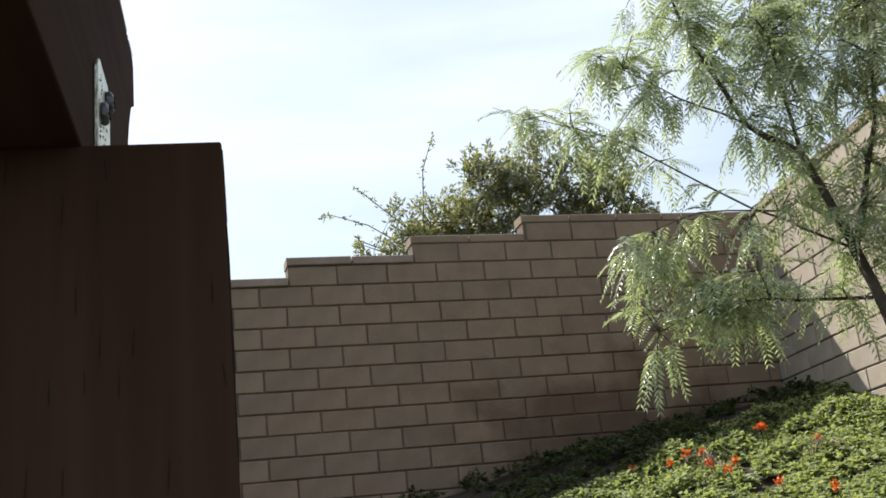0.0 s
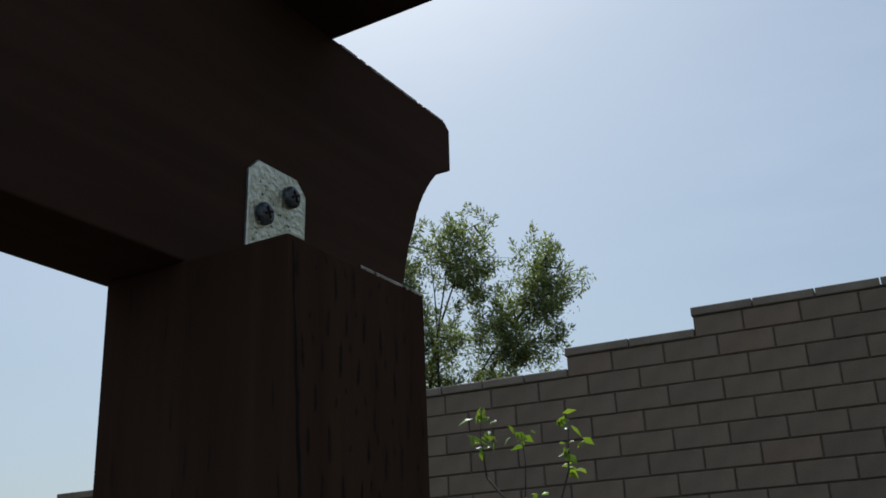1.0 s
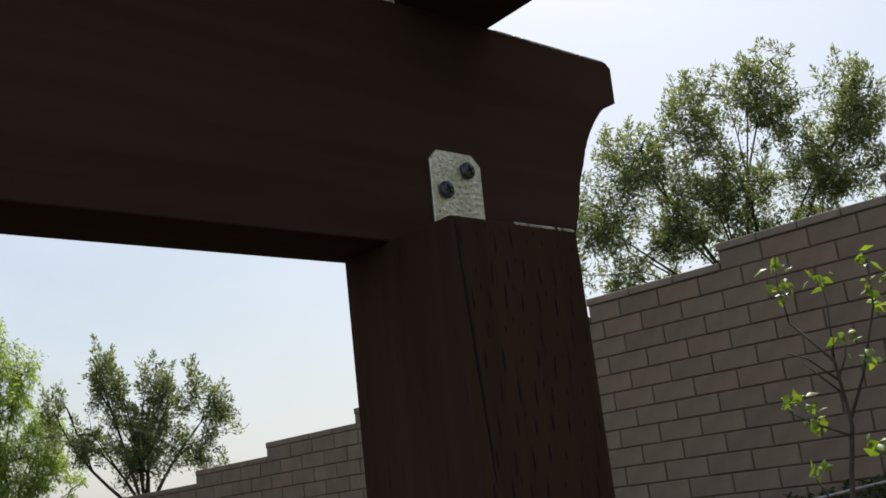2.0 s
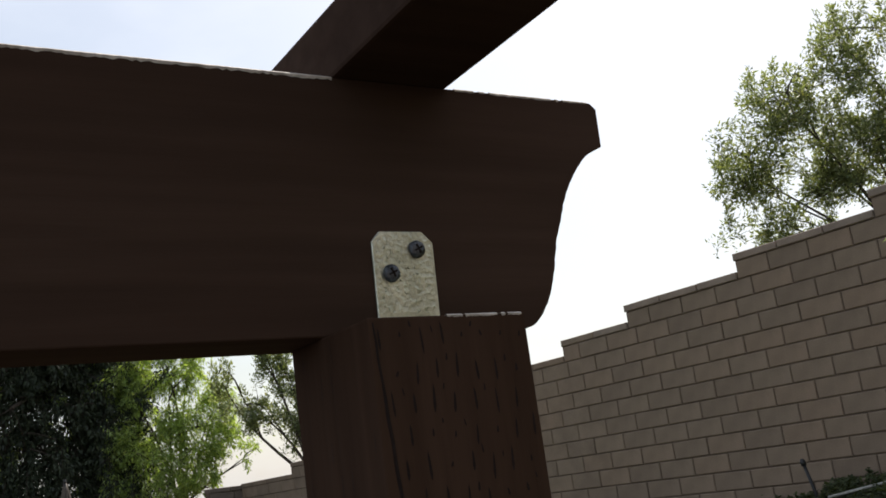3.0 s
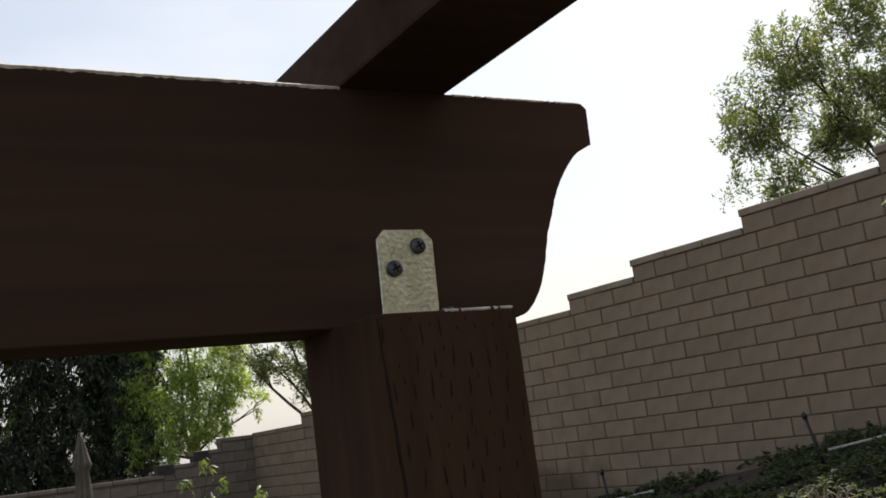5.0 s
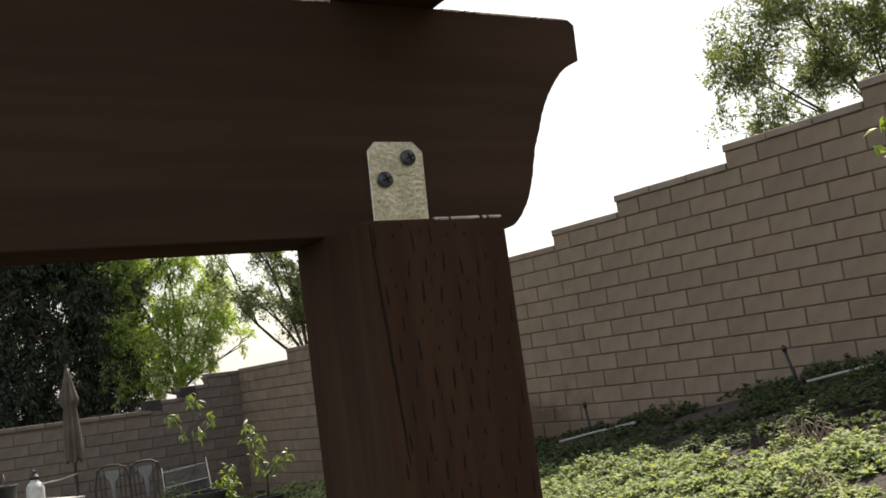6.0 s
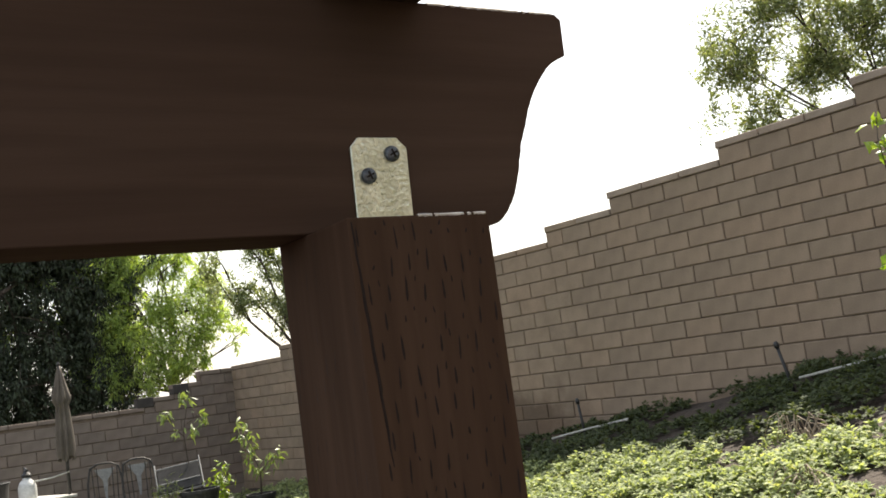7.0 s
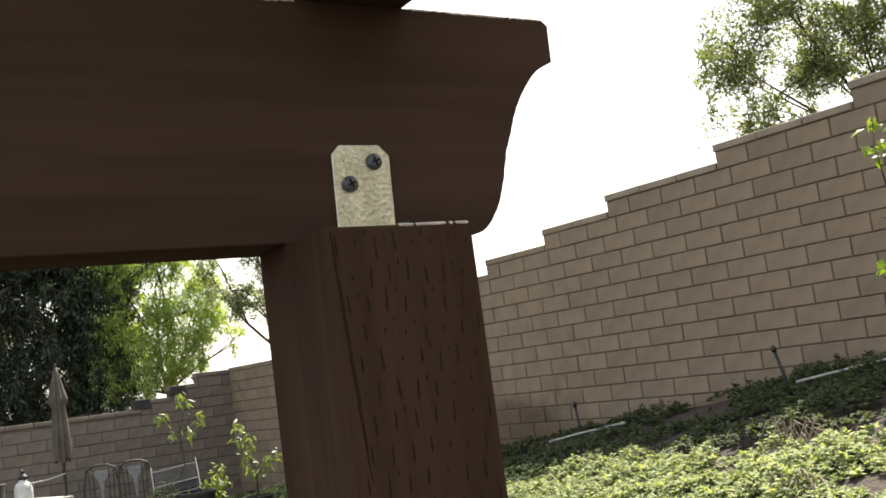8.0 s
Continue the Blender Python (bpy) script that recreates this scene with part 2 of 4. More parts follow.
# ---- plan: s along the long wall, n away from the post towards it, z up ----
CA, SA = math.cos(radians(ALPHA)), math.sin(radians(ALPHA))


def W(s, n, z=0.0):
    return Vector((s * CA - n * SA, s * SA + n * CA, z))


WALL = pose(0, 0, 0, 0, 0, ALPHA)
WALL_N = 6.633
CAP, COURSE, BLOCK = 0.07, 0.151, 0.377
TOP0 = 2.972
S_LEFT, S_RIGHT = -13.98, 4.88
STEPS = [(-99, -3), (-12.44, -2), (-10.67, -1), (-9.23, 0), (-7.7, 1), (-6.77, 2), (-5.867, 3), (-4.598, 4), (-3.32, 5), (-1.976, 6), (-1.023, 7), (1.021, 8), (1.969, 9), (2.878, 10)]


def wall_top(s):
    return TOP0 + COURSE * max(k for a, k in STEPS if a <= s)


def smooth(a, b, v):
    v = np.clip((v - a) / (b - a), 0, 1)
    return v * v * (3 - 2 * v)


def ground_z(s, n):
    """Height of the bank and of the flat yard."""
    s, n = np.asarray(s, float), np.asarray(n, float)
    base = np.interp(s, [-16, -14, -7.4, -5, -3.5, 1.5, 3, 5, 8], [0.55, 0.65, 1.18, 1.48, 1.68, 2.3, 2.62, 3.0, 3.3])
    z = np.maximum(base - 0.25 * (WALL_N - np.minimum(n, WALL_N)), 0.0)
    z = np.maximum(z * smooth(0.6, 2.6, n), 0.55 * smooth(-4.0, -9.5, s) * smooth(-14.0, -8.0, n))
    return z * (1 - smooth(WALL_N + 3, WALL_N + 30, n)) * (1 - smooth(12, 40, np.abs(s + 4)))


# ---- ground ----
def make_ground():
    def spread(a, b, n, far):
        inner = np.linspace(a, b, n)
        out = np.geomspace(1.5, far, 14)
        return np.concatenate([a - out[::-1], inner, b + out])
    ss, nn = spread(-18, 8, 140, 3000), spread(-3, 9, 80, 3000)
    S, N = np.meshgrid(ss, nn, indexing="ij")
    Z = ground_z(S, N)
    lump = np.array([[noise.noise((a * 2.3, b * 2.3, 0.0)) * 0.05 + noise.noise((a * 7, b * 7, 3.0)) * 0.02 for b in nn] for a in ss])
    Z = Z + lump * smooth(1.0, 2.5, N) * (np.abs(S) < 20) * (N < 9)
    v = [tuple(W(a, b, c)) for a, b, c in zip(S.ravel(), N.ravel(), Z.ravel())]
    w = len(nn)
    f = [(i * w + j, (i + 1) * w + j, (i + 1) * w + j + 1, i * w + j + 1) for i in range(len(ss) - 1) for j in range(w - 1)]
    me = bpy.data.meshes.new("ground")
    me.from_pydata(v, [], f)
    for p in me.polygons:
        p.use_smooth = True
    tagged(link("ground", me, M_SOIL), "dark brown soil bank rising to the block wall", "ground", kind="structure")


make_ground()


# ---- pergola ----
P, H = 0.07, 2.13
BEAM_FACE, BEAM_BACK, BEAM_TOP = -0.008, -0.080, 2.357
pergola = thing("pergola", "dark brown stained wooden pergola corner with post, beam and rafter", "pergola")


def make_post():
    bm = bmesh.new()
    box(bm, (-P, -P - 0.0035, 0), (P, P, H), 0.002)
    return part("post", bm, M_POST, pergola, "square dark brown post with dark shapes for its incised slits")


def make_beam():
    end = [(0.2575, 2.351), (0.2561, 2.3109), (0.2386, 2.3027), (0.2256, 2.2923), (0.2115, 2.2754), (0.1982, 2.254), (0.1895, 2.2331), (0.1814, 2.2153), (0.175, 2.1949),
           (0.1687, 2.1746), (0.1609, 2.1575), (0.1509, 2.1435), (0.1397, 2.1338), (0.1269, H)]
    rs = random.Random(12)
    curve = end[:2]
    for i in range(1, len(end) - 1):
        a, b, c, d = (Vector(end[min(max(k, 1), len(end) - 1)]) for k in (i - 1, i, i + 1, i + 2))
        for u in (0.25, 0.5, 0.75, 1.0):
            q = 0.5 * (2 * b + (c - a) * u + (2 * a - 5 * b + 4 * c - d) * u * u + (3 * b - a - 3 * c + d) * u ** 3)
            curve.append((q.x + rs.uniform(-0.0004, 0.0004), q.y))
    outline = [(-3.2, H), (-3.2, BEAM_TOP), (0.250, BEAM_TOP)] + curve
    bm = bmesh.new()
    a = [bm.verts.new((BEAM_FACE, y, z)) for y, z in outline]
    b = [bm.verts.new((BEAM_BACK, y, z)) for y, z in outline]
    bm.faces.new(a[::-1])
    bm.faces.new(b)
    for i in range(len(a)):
        j = (i + 1) % len(a)
        bm.faces.new((a[i], a[j], b[j], b[i]))
    bmesh.ops.recalc_face_normals(bm, faces=bm.faces)
    bmesh.ops.bevel(bm, geom=[e for e in bm.edges if abs(e.verts[0].co.x - e.verts[1].co.x) < 1e-6], offset=0.0016, segments=2, affect="EDGES", profile=0.5)
    return part("beam", bm, M_WOOD, pergola, "deep dark brown beam with a scroll-cut end")


post, beam = make_post(), make_beam()
bm = bmesh.new()
box(bm, (-0.45, -0.037, BEAM_TOP), (3.4, 0.080, BEAM_TOP + 0.064), 0.004, pose(0, 0, 0, 0, 0, -1.5))
rafter = part("rafter", bm, M_WOOD, pergola, "dark brown rafter lying across the beam")


def sunlit_worn_edge(x, y0, y1, z, size, step, parent, seed, gaps=0.0):
    """A pale, ragged strip of bare wood on the rounded upper edge of a timber, with sunlight put into its colour."""
    rs = random.Random(seed)
    bm = bmesh.new()
    last = None
    n = int((y1 - y0) / step)
    for i in range(n + 1):
        y = y0 + (y1 - y0) * i / n
        s = size * rs.uniform(0.55, 1.0)
        if rs.random() < gaps:
            last = None
            continue
        row = [bm.verts.new((x + 0.0003, y, z - s)), bm.verts.new((x + 0.0007, y, z - s * 0.25)), bm.verts.new((x - size * 0.4, y, z + 0.0009)), bm.verts.new((x - size * 1.5, y, z + 0.0005))]
        if last:
            for k in range(3):
                bm.faces.new((last[k], row[k], row[k + 1], last[k + 1]))
        last = row
    bmesh.ops.recalc_face_normals(bm, faces=bm.faces)
    part("sunlit_worn_edge", bm, M_WORN_SUNLIT, parent, "worn bare-wood edge, sunlight put into its pale colour")


sunlit_worn_edge(BEAM_FACE, -1.4, -0.038, BEAM_TOP, 0.0042, 0.0035, beam, 1, 0.015)
sunlit_worn_edge(BEAM_FACE, 0.082, 0.246, BEAM_TOP, 0.0026, 0.003, beam, 2, 0.12)
sunlit_worn_edge(P, -0.004, 0.067, H, 0.0021, 0.0013, post, 3, 0.06)
bm = bmesh.new()
box(bm, (0.112, -3.0, BEAM_TOP + 0.064), (0.152, 0.02, BEAM_TOP + 0.104), 0.003)
part("batten", bm, M_WOOD, pergola, "thin dark brown batten across the rafter")


def make_bracket():
    """A galvanised angle with clipped corners, screwed to the beam above the post."""
    x = BEAM_FACE
    bm = bmesh.new()
    prof = [(-0.0222, H + 0.002), (0.0375, H + 0.002), (0.0401, 2.2082), (0.0300, 2.2184), (-0.0113, 2.2184), (-0.0200, 2.2094)]
    a = [bm.verts.new((x + 0.0030, y, z)) for y, z in prof]
    b = [bm.verts.new((x + 0.0002, y, z)) for y, z in prof]
    bm.faces.new(a), bm.faces.new(b[::-1])
    for i in range(6):
        bm.faces.new((a[i], b[i], b[(i + 1) % 6], a[(i + 1) % 6]))
    bmesh.ops.recalc_face_normals(bm, faces=bm.faces)
    bmesh.ops.bevel(bm, geom=list(bm.edges), offset=0.0006, segments=1, affect="EDGES")
    box(bm, (x + 0.0002, -0.0215, H), (x + 0.052, 0.0375, H + 0.003), 0.0006)
    # fine ribs of the zinc coat
    rs = random.Random(4)
    for _ in range(60):
        y, z = rs.triangular(-0.018, 0.034, -0.014), rs.uniform(H + 0.012, 2.212)
        if z > 2.205 and not -0.01 < y < 0.028:
            continue
        p = Vector((x + 0.0031, y, z))
        q = p + Vector((0, rs.gauss(0, 0.002), rs.gauss(0, 0.0016)))
        tube(bm, [p, (p + q) / 2 + Vector((0.0003, 0, 0)), q], [0.0002, 0.0005, 0.0002], 4)
    bracket = part("angle_bracket", bm, M_ZINC, pergola, "galvanised steel angle bracket with clipped corners")
    for y, z in ((0.0223, 2.2023), (-0.0054, 2.1813)):
        bm = bmesh.new()
        r = 0.0078
        lathe(bm, [(r * 0.9, 0), (r, 0.001), (r * 0.97, 0.003), (r * 0.72, 0.0046), (r * 0.2, 0.0051)], 20, Matrix.Translation((x + 0.003, y, z)) @ pose(0, 0, 0, 0, 90, 0))
        s = part("screw", bm, M_SCREW, bracket, "dark cross-head screw", True)
        bm = bmesh.new()
        # dark bars on the head stand in for the shade in its cross recess
        for turn in (25, 115):
            box(bm, (-0.0042, -0.0008, -0.0003), (0.0042, 0.0008, 0.0004), 0, Matrix.Translation((x + 0.0082, y, z)) @ pose(0, 0, 0, 0, 90, 0) @ pose(0, 0, 0, 0, 0, turn))
        part("cross_slot_shade", bm, M_RECESS_SHADE, bracket)
    bm = bmesh.new()
    lathe(bm, [(0.0075, 0), (0.0078, 0.002), (0.005, 0.005), (0.001, 0.0055)], 16, Matrix.Translation((x + 0.036, 0.026, H + 0.003)))
    part("screw", bm, M_SCREW, bracket, "dark cross-head screw", True)


make_bracket()


def make_slit_shade():
    """Staggered rows of flat dark slit shapes on the post, and a dark tube for the long drying crack at its corner:
    painted recess shade.
    """
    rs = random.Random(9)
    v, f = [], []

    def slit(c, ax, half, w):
        """One flat dark slit shape, a little wider below its middle."""
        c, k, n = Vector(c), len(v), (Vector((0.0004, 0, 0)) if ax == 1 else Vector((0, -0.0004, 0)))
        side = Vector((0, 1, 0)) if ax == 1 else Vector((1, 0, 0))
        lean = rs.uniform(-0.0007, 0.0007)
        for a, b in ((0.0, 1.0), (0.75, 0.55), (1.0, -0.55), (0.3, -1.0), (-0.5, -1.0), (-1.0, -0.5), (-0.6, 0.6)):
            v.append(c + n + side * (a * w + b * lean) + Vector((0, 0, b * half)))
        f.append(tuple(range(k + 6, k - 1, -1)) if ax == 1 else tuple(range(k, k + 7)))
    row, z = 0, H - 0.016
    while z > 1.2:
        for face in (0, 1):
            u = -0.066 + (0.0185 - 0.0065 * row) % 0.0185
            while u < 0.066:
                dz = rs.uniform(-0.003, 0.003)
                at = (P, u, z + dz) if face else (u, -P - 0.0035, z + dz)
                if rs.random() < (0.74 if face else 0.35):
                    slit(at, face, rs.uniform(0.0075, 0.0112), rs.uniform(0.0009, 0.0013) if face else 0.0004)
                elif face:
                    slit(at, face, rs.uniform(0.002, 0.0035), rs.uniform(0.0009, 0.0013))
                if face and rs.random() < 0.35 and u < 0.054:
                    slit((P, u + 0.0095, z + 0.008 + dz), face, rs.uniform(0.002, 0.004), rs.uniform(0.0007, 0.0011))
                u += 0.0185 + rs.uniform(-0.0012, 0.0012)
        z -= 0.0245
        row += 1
    me = bpy.data.meshes.new("slit_shade_shapes")
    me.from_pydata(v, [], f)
    tagged(link("slit_shade_pattern", me, M_RECESS_SHADE, post), kind="stuff")
    bm = bmesh.new()
    pts = [(P - 0.0004 + 0.0002 * math.sin(i * 1.7), -P + 0.0005 + 0.011 * (i / 14) + 0.0004 * math.sin(i * 2.3), H - 0.004 - i * 0.0145) for i in range(15)]
    tube(bm, pts, [0.0009 + 0.0008 * math.sin(math.pi * i / 14) for i in range(15)], 6)
    part("crack", bm, M_RECESS_SHADE, post, "dark tube standing in for the shade of a drying crack")


make_slit_shade()

bm = bmesh.new()
tube(bm, [(0.1165, -0.0445, 2.4215), (0.1163, -0.0447, 2.408), (0.1160, -0.0450, 2.391)], [0.0003, 0.00035, 0.0003], 5)
tagged(part("thread", bm, M_WHITE), "thin pale thread hanging from the pergola batten", "thread")


def block_mesh(name, length, height, depth=0.12):
    """A concrete block whose front (towards -y) has chamfered edges; its origin is at the front's lower left."""
    g, c = 0.005, 0.006
    x0, x1, z0, z1 = g, length - g, g, height - g
    v = [(x, y, z) for y, i in ((depth, 0), (c, 0), (0, c)) for x, z in ((x0 + i, z0 + i), (x1 - i, z0 + i), (x1 - i, z1 - i), (x0 + i, z1 - i))]
    f = [(8, 9, 10, 11)]
    for r in (0, 4):
        for k in range(4):
            f.append((r + k, r + (k + 1) % 4, r + 4 + (k + 1) % 4, r + 4 + k))
    me = bpy.data.meshes.new(name)
    me.from_pydata(v, [], f)
    me.update()
    return me


def block_wall(name, label, m, s0, s1, top, bottom, parts, phase=0.0, near=0.0, block=None):
    """A stepped wall of coursed blocks with a cap: m places it, its front faces -y, s runs along x."""
    depth = 0.15
    wall = None
    bm = bmesh.new()
    steps = []
    s = s0
    while s < s1 - 1e-6:
        e = s + 0.02
        while e < s1 and abs(top(e) - top(s)) < 1e-6:
            e += 0.02
        e = min(e, s1)
        steps.append((s, e, top(s + 1e-4)))
        s = e
    for a, b, z in steps:
        box(bm, (a, 0.012, bottom - 0.4), (b, depth, z - 0.05))
    wall = part(name, bm, M_MORTAR)
    wall.matrix_world = m
    tagged(wall, label, "wall", kind="structure")
    shared, rest, left = {}, [], parts
    spots = []
    for a, b, z in steps:
        n = max(1, round((b - a) / BLOCK))
        for i in range(n):
            spots.append((a - (0.012 if i == 0 else 0) + i * (b - a) / n, z - CAP, (b - a) / n + (0.012 if i == 0 else 0), CAP, True))
    row, z = 0, max(z for _, _, z in steps) - CAP - COURSE
    while z > bottom - COURSE:
        spans = []
        for a, b, t in steps:
            if z + COURSE <= t - CAP + 0.01:
                if spans and abs(spans[-1][1] - a) < 1e-6:
                    spans[-1][1] = b
                else:
                    spans.append([a, b])
        off = phase + (BLOCK / 2 if row % 2 else 0)
        for p, q in spans:
            for k in range(math.floor((p - off) / BLOCK), math.ceil((q - off) / BLOCK)):
                a, b = max(off + k * BLOCK, p), min(off + (k + 1) * BLOCK, q)
                if b - a > 0.025:
                    spots.append((a, z, b - a, COURSE, False))
        z -= COURSE
        row += 1
    spots.sort(key=lambda k: abs(k[0] - near))
    r = random.Random(5)
    for s, z, ln, h, cap in spots:
        if z + h < float(ground_wall(name, s + ln / 2)) - 0.25:
            continue
        key = (round(ln, 2), h, cap)
        if key not in shared:
            shared[key] = block_mesh("cap" if cap else "block", ln, h, depth + 0.02 if cap else 0.12)
        if left > 0:
            ob = link("cap" if cap else "block", shared[key], (block or M_BLOCK) if block is M_BLOCK_GREY or not cap else M_CAP, wall)
            ob.location = (s, (-0.012 if cap else 0.0) + r.uniform(-0.003, 0.002), z)
            ob.rotation_euler = (0, radians(r.uniform(-0.25, 0.25)), 0)
            left -= 1
        else:
            rest.append((s, z, shared[key], cap))
    if rest:
        bm = bmesh.new()
        for s, z, me, cap in rest:
            n = len(bm.verts)
            bm.from_mesh(me)
            bm.verts.ensure_lookup_table()
            o = Vector((s, r.uniform(-0.003, 0.002), z))
            for v in bm.verts[n:]:
                v.co += o
        tagged(part("block_course", bm, (block or M_BLOCK), wall), kind="stuff")
    return wall


def ground_wall(name, s):
    if name == "wall_long":
        return ground_z(s, WALL_N)
    if name == "wall_far":
        return ground_z(S_LEFT, s)
    return ground_z(S_RIGHT - 0.13 * s, WALL_N - s)


# ---- trees ----
def limb(a, b, sag, rs, n=5):
    """Points of a bent limb from a to b."""
    a, b = Vector(a), Vector(b)
    off = Vector((rs.uniform(-1, 1), rs.uniform(-1, 1), rs.uniform(-0.3, 1))) * sag * (b - a).length
    return [a.lerp(b, i / n) + off * math.sin(math.pi * i / n) for i in range(n + 1)]


def clumps_in(lobes, count, rs):
    out = []
    vol = [r[0] * r[1] * r[2] for _, r in lobes]
    for _ in range(count):
        c, r = rs.choices(lobes, vol)[0]
        while True:
            p = Vector((rs.uniform(-1, 1), rs.uniform(-1, 1), rs.uniform(-1, 1)))
            if 0.15 < p.length < 1:
                break
        out.append(Vector(c) + Vector((p.x * r[0], p.y * r[1], p.z * r[2])))
    return out


def make_tree(name, label, base, fork, lobes, shoots, leaves, leaf, length, material, seed, trunk=0.1, rise=0.6, width=0.4, thick=0.07, accent=None):
    """A trunk, limbs into the lobes, and leafy shoots that end on the lobes' outer parts.
    rise: how far the shoots point up, or hang when below zero; accent: a lighter material and a number of shoots
    painted as sunlit."""
    rs = random.Random(seed)
    g = np.random.default_rng(seed)
    t = thing(name, label, "tree", base)
    base, fork = Vector(base), Vector(fork)
    bm = bmesh.new()
    tube(bm, limb(base - base, fork - base, 0.05, rs, 6), [trunk * (1 - 0.07 * i) for i in range(7)], 8)
    part("trunk", bm, M_BARK, t, smooth=True)
    wood = []
    for c, r in lobes:
        end = Vector(c) - base
        line = limb(fork - base, end, 0.09, rs, 7)
        bm = bmesh.new()
        tube(bm, line, [trunk * 0.5 * (1 - 0.115 * i) for i in range(8)], 6)
        part("limb", bm, M_BARK, t, smooth=True)
        wood += line[2:]
        for _ in range(3):
            far = end + Vector((rs.uniform(-0.6, 0.6) * r[0], rs.uniform(-0.6, 0.6) * r[1], rs.uniform(-0.1, 0.45) * r[2]))
            line = limb(line[rs.randint(3, 5)], far, 0.1, rs, 5)
            bm = bmesh.new()
            tube(bm, line, [trunk * 0.24 * (1 - 0.16 * i) for i in range(6)], 5)
            part("branch", bm, M_BARK, t, smooth=True)
            wood += line[1:]
    vol = [r[0] * r[1] * r[2] for _, r in lobes]
    twigs = bmesh.new()
    kinds = [([], []), ([], [])]
    for k in range(shoots):
        c, r = rs.choices(lobes, vol)[0]
        d = Vector((rs.gauss(0, 1), rs.gauss(0, 1), rs.gauss(0, 1))).normalized() * rs.uniform(0.2, 1.0) ** 0.5
        off = Vector((d.x * r[0], d.y * r[1], d.z * r[2]))
        tip = Vector(c) + off - base
        way = (off.normalized() * 0.55 + Vector((rs.gauss(0, 0.35), rs.gauss(0, 0.35), rs.gauss(0, 0.25) + rise))).normalized()
        ln = length * rs.uniform(0.6, 1.35)
        start = tip - way * ln
        src = min(wood, key=lambda q: (q - start).length)
        tube(twigs, limb(src, start, 0.12, rs, 3), [trunk * 0.08, trunk * 0.06, trunk * 0.05, trunk * 0.04], 4, False)
        bow = Vector((rs.gauss(0, 0.12), rs.gauss(0, 0.12), rs.gauss(0, 0.08))) * ln
        tube(twigs, [start, start + way * ln * 0.5 + bow, tip], [trunk * 0.04, trunk * 0.028, 0.001], 3, False)
        m = max(6, int(leaves * ln / length * rs.uniform(0.6, 1.3)))
        u = g.uniform(0.0, 1.0, m)[:, None]
        A, B, C = (np.array(v) for v in (start, start + way * ln * 0.5 + bow, tip))
        spine = (1 - u) ** 2 * A + 2 * u * (1 - u) * B + u * u * C
        out = unit(g.normal(0, 1, (m, 3)))
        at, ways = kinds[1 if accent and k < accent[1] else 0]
        at.append(spine + out * thick * (1.15 - 0.85 * u) * g.uniform(0.1, 1.0, (m, 1)))
        ways.append(np.array(way) * 0.7 + out * 0.8 + g.normal(0, 0.3, (m, 3)) + [0, 0, min(rise, 0) * 0.6])
    tagged(part("twig_mass", twigs, M_BARK, t), kind="stuff")
    for (at, ways), mat, word in zip(kinds, (material, accent[0] if accent else None), ("crown", "painted_sunlit_sprays")):
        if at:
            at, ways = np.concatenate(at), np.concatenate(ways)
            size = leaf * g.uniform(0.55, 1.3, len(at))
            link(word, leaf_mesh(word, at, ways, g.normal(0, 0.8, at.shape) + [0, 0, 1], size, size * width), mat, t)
    return t


def L(*rows):
    """Lobes from rows of s, n, z and three radii."""
    return [(tuple(W(*r[:3])), r[3:]) for r in rows]


# behind the long wall
make_tree("tree", "airy green leafy tree behind the stepped block wall", W(-4.4, 9.6, 1.2), W(-4.35, 9.4, 3.3),
          L((-5.6, 8.5, 4.75, 0.5, 0.4, 0.55), (-5.2, 8.8, 5.4, 0.55, 0.5, 0.6), (-4.55, 9.1, 5.75, 0.5, 0.45, 0.65), (-3.9, 9.4, 5.85, 0.45, 0.45, 0.75), (-3.15, 9.7, 5.55, 0.45, 0.45, 0.65),
            (-4.6, 9.2, 4.85, 0.9, 0.5, 0.6), (-3.6, 9.6, 4.9, 0.8, 0.45, 0.6), (-5.4, 8.7, 4.15, 0.6, 0.4, 0.4), (-5.2, 9.2, 4.75, 0.45, 0.4, 0.6), (-4.1, 9.4, 4.3, 0.9, 0.4, 0.4)),
          590, 110, 0.05, 0.42, M_LEAF_TREE, 3, 0.055, 0.4, 0.38, 0.11)
make_tree("tree", "small upright leafy tree behind the far end of the wall", W(-13.3, 7.7, 0.4), W(-13.3, 7.5, 2.4),
          L((-13.3, 6.15, 3.95, 0.3, 0.18, 0.45), (-13.3, 6.82, 4.5, 0.3, 0.18, 0.65), (-13.3, 7.12, 4.35, 0.3, 0.22, 0.65), (-13.3, 7.75, 4.4, 0.35, 0.34, 0.5), (-13.3, 8.28, 4.35, 0.35, 0.32, 0.55),
            (-13.3, 8.8, 4.05, 0.3, 0.28, 0.45), (-13.3, 7.45, 3.6, 0.45, 0.75, 0.5), (-13.3, 8.4, 3.5, 0.35, 0.4, 0.4), (-13.3, 6.5, 3.6, 0.3, 0.28, 0.35)),
          250, 88, 0.066, 0.42, M_LEAF_TREE, 4, 0.06, 0.8, 0.36, 0.10)
